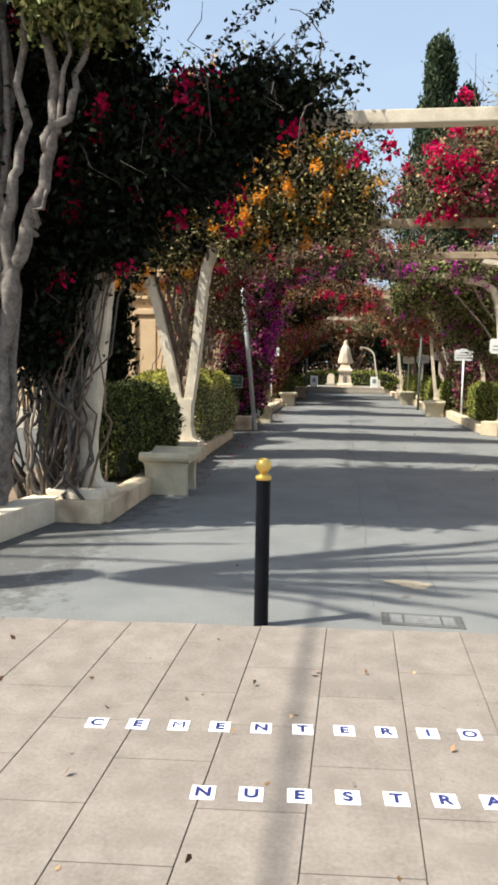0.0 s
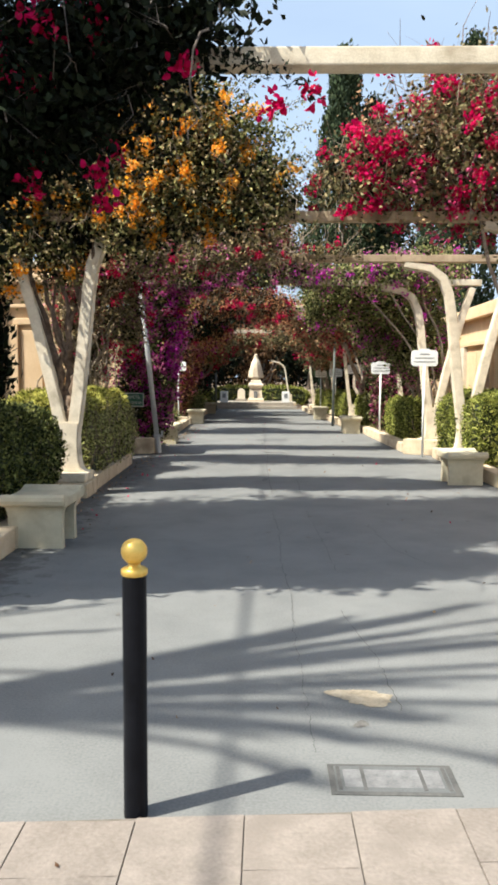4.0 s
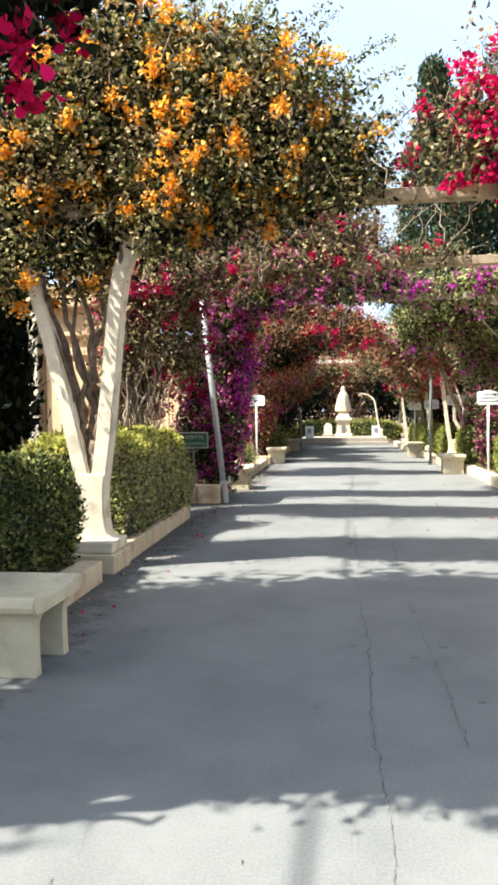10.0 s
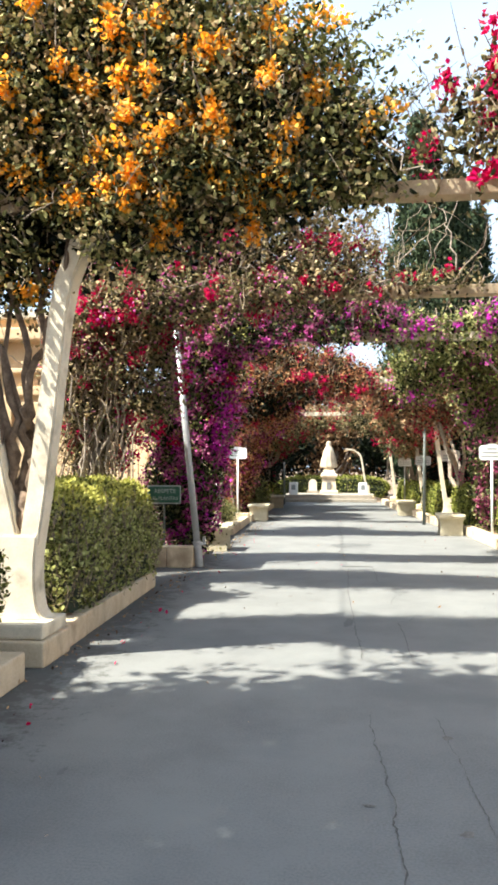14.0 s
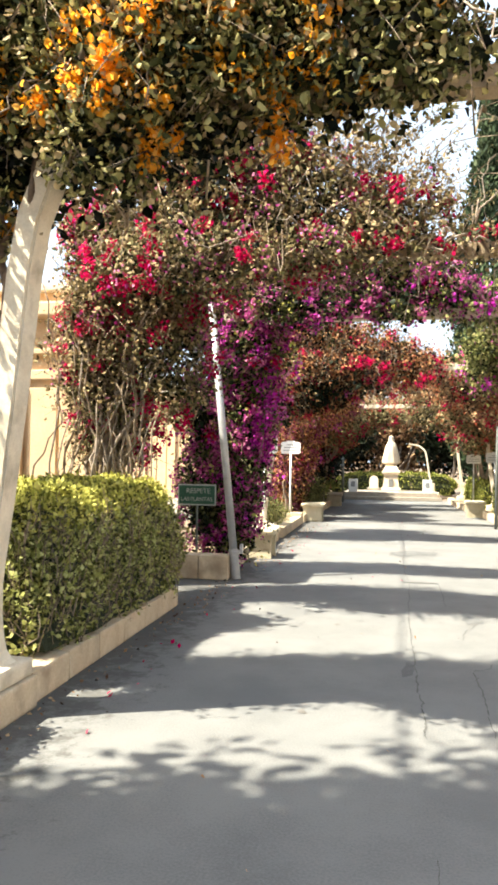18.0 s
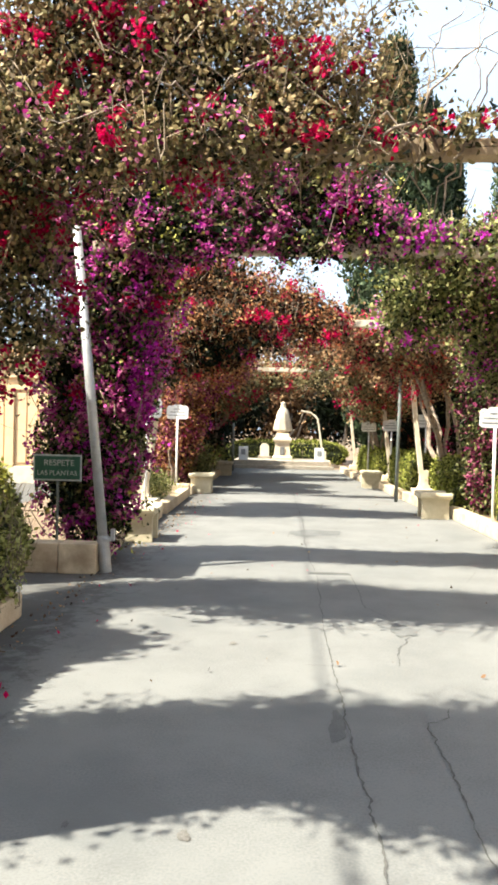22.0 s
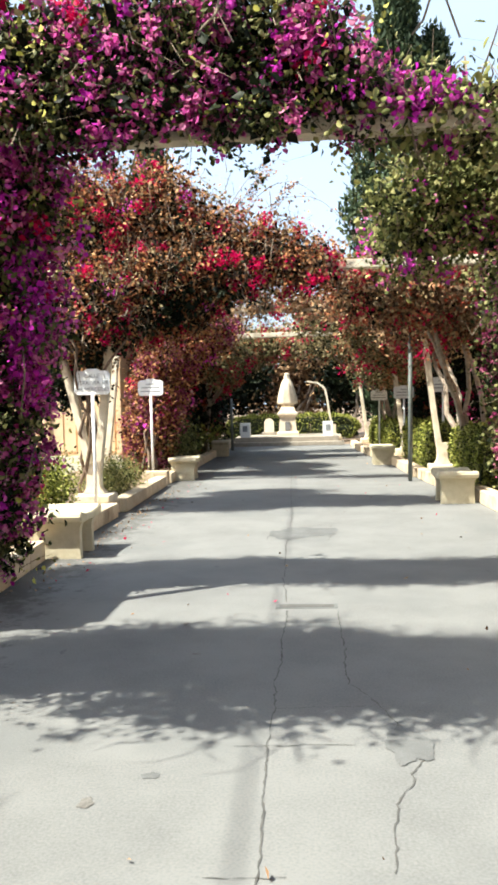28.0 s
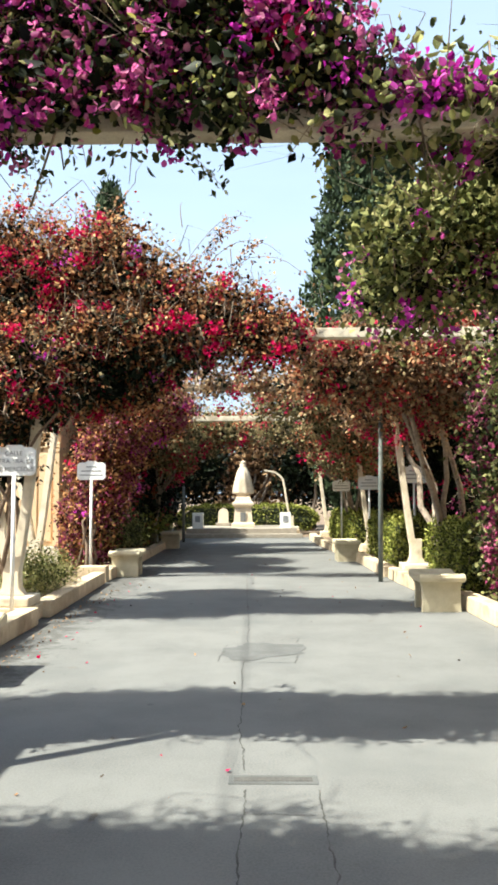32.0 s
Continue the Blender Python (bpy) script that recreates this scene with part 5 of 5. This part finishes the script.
# ---- trees ----
def cypress(x, y, h, r, seed, n=16000, label="tall dark green cypress with a narrow crown", leaf=L_CYP, size=0.28):
    rng = np.random.default_rng(seed)
    ob = thing("cypress", x, y, 0, label, "tree", "cypresses beyond the avenue")
    limb("trunk", [(0, 0, 0), (0, 0, h * 0.9)], 0.22, 0.04, DARKBARK, ob, rng, 5, 0.03, 8)
    k = n // 16
    t = rng.random(k) ** 0.85
    a = rng.random(k) * 6.283
    prof = np.interp(t, [0, 0.05, 0.2, 0.5, 0.72, 0.85, 0.97, 1], [0.35, 0.7, 1, 0.95, 0.62, 0.38, 0.3, 0.15])
    lump = 1 + 0.22 * np.sin(3 * a + t * 14 + seed) * np.sin(t * 23) + rng.normal(0, 0.08, k)
    rr = r * prof * lump * np.sqrt(0.55 + 0.45 * rng.random(k))
    c = np.stack([rr * np.cos(a), rr * np.sin(a), 0.6 + t * (h - 0.6)], 1)
    p = np.repeat(c, 16, axis=0) + rng.normal(0, 1, (k * 16, 3)) * (0.13, 0.13, 0.26)
    leaves("crown", p, size, leaf, ob, rng, 0.45, -1.6)
    return ob


cypress(4.66, 41, 19.4, 1.95, 71, 30000)
cypress(6.4, 42, 17.1, 1.45, 72, 18000)
cypress(11.8, 41, 20.2, 1.3, 73, 13000)
cypress(9.4, 37.5, 16.5, 1.3, 74, 13000)
cypress(7.9, 44, 15.5, 1.5, 75, 10000)
cypress(-6.0, 43, 15.2, 1.3, 76, 9000)
cypress(-4.65, 9.6, 5.1, 0.7, 77, 34000, "dark cypress column beside the building", L_SHADEDARK, 0.15)

rng = np.random.default_rng(5)
CONIFER = surface("grey_conifer_bark", (0.06, 0.05, 0.043), (0.27, 0.235, 0.20), 10, 0.95, 1.0, 35)
conifer = thing("conifer_tree", -2.78, 2.15, 0.0, "old grey-barked conifer with bare twisting limbs", "tree")
limb("trunk", [(-0.2, 0, 0), (-0.05, 0, 1.2), (-0.02, 0.02, 2.4), (-0.06, 0.1, 5.0)], 0.22, 0.15, CONIFER, conifer, rng, 5, 0.03, 16, 0.45)
for k in range(7):
    g = k * 0.9
    limb("rib", [(-0.2 + 0.2 * math.cos(g), 0.2 * math.sin(g) - 0.02, 0), (-0.03 + 0.17 * math.cos(g + 0.3), 0.17 * math.sin(g + 0.3), 1.3), (0.02 + 0.16 * math.cos(g + 0.5), 0.16 * math.sin(g + 0.5), 2.6), (-0.02 + 0.15 * math.cos(g + 0.8), 0.15 * math.sin(g + 0.8), 4.6)],
         0.06, 0.035, CONIFER, conifer, rng, 4, 0.02, 7)
for r, pts in ((0.085, [(0.05, -0.06, 1.7), (0.22, -0.1, 2.3), (0.38, -0.1, 2.8), (0.58, -0.1, 3.5), (0.60, -0.05, 4.3), (0.58, 0, 5.2)]), (0.05, [(0.56, -0.1, 3.45), (0.75, -0.1, 3.85), (0.88, -0.05, 4.2), (0.90, 0.0, 4.8)]),
               (0.035, [(0.34, -0.1, 2.75), (0.50, -0.16, 2.85), (0.58, -0.18, 3.1)]), (0.07, [(0.08, -0.1, 2.2), (0.24, -0.16, 3.0), (0.34, -0.12, 3.7), (0.30, -0.05, 5.0)]),
               (0.03, [(0.66, -0.1, 3.6), (0.78, -0.14, 4.3), (0.74, -0.1, 4.7)]), (0.06, [(0.0, -0.1, 2.4), (-0.14, -0.12, 3.4), (-0.1, -0.1, 5.2)])):
    limb("bough", pts, r, r * 0.4, CONIFER, conifer, rng, 4, 0.03, 9)
# Clumps above 5.5 m are out of view, added to cast shade below.
crown = [(0.6, 0.1, 5.15, 0.55, 0.5, 0.35), (0.0, 0.2, 5.9, 1.2, 0.9, 0.7), (0.9, 1.6, 7.7, 1.5, 1.1, 1.0), (-0.6, 1.0, 7.9, 1.5, 1.0, 1.2), (1.2, 2.3, 8.0, 1.3, 0.9, 0.8), (-0.6, 2.3, 7.5, 1.4, 0.9, 0.9),
         (-2.2, 1.8, 7.2, 1.3, 1.1, 0.9), (-3.0, 1.0, 7.4, 1.2, 1.1, 0.9), (-2.2, -0.75, 6.5, 0.7, 0.5, 0.9), (-2.1, -0.1, 6.6, 0.6, 0.45, 0.7)]
leaves("crown", clumps(rng, crown, 36000, 0.14, 14, 0.3), 0.18, L_CYP, conifer, rng, 0.5, -0.8)
tuft = clumps(rng, [(0.62, -0.1, 4.70, 0.2, 0.3, 0.26), (0.9, -0.1, 4.62, 0.26, 0.3, 0.24), (1.2, -0.05, 4.74, 0.22, 0.3, 0.26), (0.9, -0.1, 4.95, 0.5, 0.3, 0.26), (0.95, 0.0, 5.4, 0.5, 0.35, 0.3), (1.5, 0.1, 5.4, 0.3, 0.35, 0.32), (0.2, 0.0, 5.5, 0.5, 0.4, 0.36)], 26000, 0.06, 18, 0.4)
leaves("scale_foliage", tuft, 0.075, L_SAGE, conifer, rng, 0.5, -0.6, "grey-green scaly sprays")


def palm(x, y, h, seed, fronds=26):
    rng = np.random.default_rng(seed)
    ob = thing("palm_tree", x, y, 0, "tall palm with feathery arching fronds", "tree", "palms by the entrance")
    limb("trunk", [(0, 0, 0), (0.05, 0, h / 2), (0, 0.05, h)], 0.22, 0.17, DARKBARK, ob, rng, 5, 0.03, 12, 0.3)
    for i in range(fronds):
        a, lift = rng.uniform(-0.16, 0.62), rng.uniform(0.2, 0.9)
        ln = rng.uniform(2.4, 4.5) * (1.0 if a > -0.1 else 0.6)
        k = np.linspace(0, 1, 26)
        rad, up = ln * k * math.cos(lift * 0.6), ln * (k * math.sin(lift) - 0.5 * k ** 2.2)
        spine = np.stack([rad * math.cos(a), rad * math.sin(a), h + up], 1)
        side = np.array([-math.sin(a), math.cos(a), 0])
        verts = []
        for j in range(2, 26):
            for s in (-1, 1):
                w = 0.055 * math.sin(min(1, 0.25 + k[j]) * 2.6) + 0.02
                tip = spine[j] + side * s * w + np.array([math.cos(a), math.sin(a), 0]) * 0.42 - (0, 0, 0.08)
                d = spine[j] - spine[j - 1]
                verts += [spine[j], spine[j] + d * 0.6, tip, spine[j] - d * 0.5]
        v = np.array(verts)
        fans("frond", v, np.array([[0, 1, 2], [0, 2, 3]]), len(v) // 4, 4, L_PALM, ob)
    return ob


palm(-6.0, -1.45, 7.2, 81, 40)
palm(-8.8, -1.3, 7.4, 82, 8)

# ---- background planting ----
rng = np.random.default_rng(9)
for i, (x, y, w) in enumerate(((-9, 46, 3.0), (-4.5, 48, 3.0), (0, 52, 4.0), (4.5, 48, 3.0), (9, 47, 3.0), (-13, 44, 3.0), (13, 46, 3.0))):
    ob = thing("tree", x, y, 0, "dark leafy tree behind the statue", "tree", "trees behind the statue")
    for j in range(3):
        limb("trunk", [(rng.uniform(-1.5, 1.5), -1, 0), (rng.uniform(-1.5, 1.5), -1, 3)], 0.1, 0.06, BARK, ob, rng, 4, 0.08)
    # Most crowns get the near-black leaf, which paints in the shade back here.
    leaves("crown", clumps(rng, [(0, 0, 4.0, w, 1.6, 2.0), (-1, 0, 2.6, w * 0.7, 1.2, 1.6), (1.2, 0, 3.0, w * 0.7, 1.2, 1.6)], 12000, 0.25, 12, 0.4), 0.28, L_DRY if i in (2, 6) else L_SHADEDARK, ob, rng, 0.6)
hedge(-3.2, 3.2, 44.0, 45.2, 1.25, L_HEDGE, 14000, 37, "low green hedge behind the statue", 0.08)

# ---- overhead cable ----
cable = thing("overhead_cable", 0, 0, 0, "black cable bundle strung along the avenue", "cable")
pts = [(-5.1 + 0.06 * math.sin(y * 0.35), y, 9.0 - 0.3 * math.sin(math.pi * ((y + 12) % 26) / 26)) for y in range(-14, 55, 2)]
link("strand", mesh_of("strand", *tube(pts, [0.022 if p[1] < 3 else 0.022 - 0.012 * min(1.0, (p[1] - 3) / 6) for p in pts], 8)), CABLE, cable)


# ---- road details ----
def ribbon(name, line, width, z, material, parent, seed, jag=0.0055, step=0.03, label=""):
    """A thin ragged strip along a line on the ground."""
    rng = np.random.default_rng(seed)
    verts, faces = [], []
    pts = []
    for (ax, ay), (bx, by) in zip(line[:-1], line[1:]):
        n = max(2, int(math.hypot(bx - ax, by - ay) / step))
        pts += [(ax + (bx - ax) * i / n, ay + (by - ay) * i / n) for i in range(n)]
    pts.append(line[-1])
    drift = 0.0
    for i, (x, y) in enumerate(pts):
        drift = drift * 0.7 + rng.normal(0, jag)
        a, b = pts[max(i - 1, 0)], pts[min(i + 1, len(pts) - 1)]
        ln = math.hypot(b[0] - a[0], b[1] - a[1]) + 1e-9
        nx, ny = -(b[1] - a[1]) / ln, (b[0] - a[0]) / ln
        w = width * rng.uniform(0.1, 0.75) * 0.4
        verts += [(x + nx * (drift + w), y + ny * (drift + w), z), (x + nx * (drift - w), y + ny * (drift - w), z)]
        if i:
            faces.append((2 * i - 2, 2 * i - 1, 2 * i + 1, 2 * i))
    return link(name, mesh_of(name, verts, faces), material, parent, label)


for i, (line, w) in enumerate((
        ([(0.70, 0.5), (0.66, 2.1), (0.66, 3.2)], 0.010), ([(0.66, 3.2), (0.62, 3.9), (0.62, 5.4), (0.56, 6.75)], 0.022), ([(1.16, 0.94), (1.13, 1.7), (1.0, 2.6)], 0.014),
        ([(1.08, 3.75), (1.07, 4.6), (0.99, 6.75)], 0.014), ([(1.63, 5.9), (1.71, 4.6), (1.94, 4.0)], 0.018), ([(0.57, 8.2), (0.54, 9.14), (0.53, 9.73), (0.52, 10.44)], 0.032),
        ([(0.52, 10.44), (0.51, 10.84), (0.5, 11.93), (0.5, 12.7), (0.51, 13.4), (0.52, 14.35)], 0.024), ([(0.98, 8.3), (1.0, 9.14), (0.99, 9.55), (0.99, 9.88), (1.05, 9.9), (1.14, 9.97), (1.17, 10.12)], 0.026),
        ([(0.92, 12.75), (0.93, 13.43), (0.93, 14.35)], 0.024), ([(0.98, 10.94), (1.04, 11.4), (1.22, 11.83), (1.12, 12.2), (1.03, 12.54), (0.92, 12.75)], 0.02),
        ([(0.51, 14.65), (0.47, 15.5), (0.44, 17.1), (0.47, 19.3)], 0.024), ([(0.47, 19.3), (0.4, 22), (0.3, 28)], 0.024), ([(0.2, 17.6), (0.23, 18.43), (1.04, 18.85), (0.94, 17.55), (0.2, 17.6)], 0.022),
        ([(0.33, 11.92), (0.91, 11.95)], 0.014), ([(0.32, 10.88), (0.61, 10.89)], 0.012), ([(0.48, 12.38), (0.99, 12.42)], 0.014), ([(0.52, 14.02), (0.93, 14.02)], 0.016), ([(2.2, 14.2), (2.5, 15.0), (2.4, 15.8)], 0.012))):
    ribbon("crack", line, w * 0.85, 0.004, CRACK, road, 200 + i)


def ragged(name, x, y, rx, ry, z, material, seed, parent):
    rng = np.random.default_rng(seed)
    n = 44
    lobes = [(k, rng.uniform(0, 6.28), 0.5 / k) for k in (2, 3, 5, 8)]
    reach = [0.72 + sum(g * 0.55 * math.sin(k * 6.283 * i / n + a) for k, a, g in lobes) + rng.uniform(-0.07, 0.07) for i in range(n)]
    ring = [(x + rx * math.cos(6.283 * i / n) * reach[i], y + ry * math.sin(6.283 * i / n) * reach[i], z) for i in range(n)]
    return link(name, mesh_of(name, ring + [(x, y, z + 0.002)], [(i, (i + 1) % n, n) for i in range(n)]), material, parent)


ragged("broken_patch", 0.98, 1.1, 0.21, 0.14, 0.005, BROKEN, 1, road)
ragged("repair_patch", 1.16, 11.95, 0.13, 0.30, 0.005, PATCH, 2, road)
ragged("repair_patch", 0.62, 18.15, 0.55, 0.62, 0.004, PATCH, 3, road)
ragged("repair_patch", 0.47, 9.75, 0.07, 0.28, 0.005, PATCH, 4, road)

cover = thing("manhole_cover", 1.0, 0.28, 0.0, "rectangular cast iron manhole cover set in the asphalt", "cover")
part("frame", block(-0.26, 0.26, -0.12, 0.12, -0.02, 0.005, 0.002), CRACK, cover)
part("rim", block(-0.235, 0.235, -0.10, 0.10, 0.0, 0.007, 0.002), PATCH, cover, "worn pale rim")
part("lid", block(-0.20, 0.20, -0.07, 0.07, 0.0, 0.009, 0.002), IRON, cover, "worn ribbed lid")
for x in (-0.22, -0.12, 0.12, 0.22):
    part("rib", block(x - 0.008, x + 0.008, -0.09, 0.09, 0.006, 0.010, 0.001), CRACK, cover)
slot = thing("drain_grate", 0.68, 14.5, 0.0, "narrow drain slot in a pale frame across a repaired trench", "grate")
part("frame", block(-0.25, 0.25, -0.065, 0.065, -0.02, 0.005, 0.002), PATCH, slot)
part("slot", block(-0.22, 0.22, -0.03, 0.03, 0.0, 0.0075, 0.001), CRACK, slot)

rng = np.random.default_rng(77)
pos = np.stack([rng.uniform(-2, 3.4, 130), rng.uniform(-2.5, 30, 130), np.full(130, 0.012)], 1)
pos = np.concatenate([pos, np.stack([rng.normal(-1.93, 0.1, 420), rng.uniform(3.5, 24, 420), np.full(420, 0.008)], 1)])
DIRT = surface("road_dirt", (0.075, 0.07, 0.062), (0.185, 0.178, 0.162), 9, 0.95, 0.8, 60)
for i in range(46):
    ragged("road_spot", rng.uniform(-1.5, 3.0), rng.uniform(0.3, 26), rng.uniform(0.012, 0.05), rng.uniform(0.015, 0.07), 0.0035, DIRT if i % 3 else PATCH, 400 + i, road)
litter = thing("fallen_leaves", 0, 0, 0, "scattered dry leaves and petals on the asphalt", "leaves", kind="stuff")
leaves("litter", np.concatenate([pos, np.stack([rng.uniform(-2.5, 2.5, 160), rng.uniform(-3.6, -0.35, 160), np.full(160, 0.026)], 1)]), 0.035, L_DRY, litter, rng, 0.6, 0.0)
leaves("blossom", pos[::9] + (0.3, 0.4, 0), 0.04, F_RED, litter, rng, 0.8, 0.0)

# ---- paving slabs and lettered tiles ----
SKEW = math.tan(radians(4.8))
slab_w, slab_l = 0.40, 0.66
bm = block(0.0022, slab_w - 0.0022, 0.0022, slab_l - 0.0022, 0.0, 0.02, 0.003)
for v in bm.verts:
    v.co.y += v.co.x * SKEW
slab_mesh = bpy.data.meshes.new("slab")
bm.to_mesh(slab_mesh)
bm.free()
slab_mesh.materials.append(SLAB)
for c in range(-12, 13):
    for r in range(14):
        ob = new("slab", slab_mesh)
        ob.parent = pavement
        x = c * slab_w
        y = -0.05 - slab_l * (r + 1) - (0.33 if c % 2 else 0.0) - (0.0 if r or not c % 2 else 0)
        ob.location = (x, y + x * SKEW, 0)
    if c % 2:
        ob = new("slab", slab_mesh)
        ob.parent = pavement
        x = c * slab_w
        ob.scale = (1, 0.49, 1)
        ob.location = (x, -0.05 - 0.328 + x * SKEW, 0)


def lettered_tile(ch, x, y):
    ob = thing("letter_tile", x, y, 0.02, "small white glazed tile with a dark blue letter", "tile", "lettered tiles in the pavement", turn=4.5)
    glaze = part("glaze", block(-0.046, 0.046, -0.046, 0.046, 0.0, 0.004, 0.001), TILE, ob)
    if ch:
        letters(ch, 0.082, BLUE, glaze, Matrix.Translation((0, 0, 0.0045)), "letter", 0.036)


for i, ch in enumerate("CEMENTERIO"):
    lettered_tile(ch, -0.565 + 0.1819 * i, -1.46 + 0.0185 * i)
for i, ch in enumerate("NUESTRA"):
    lettered_tile(ch, 0.01 + 0.1792 * i, -1.93 + 0.0185 * i)
for i in range(3):
    lettered_tile("", 0.52 + 0.18 * i, -2.42 + 0.0185 * i)
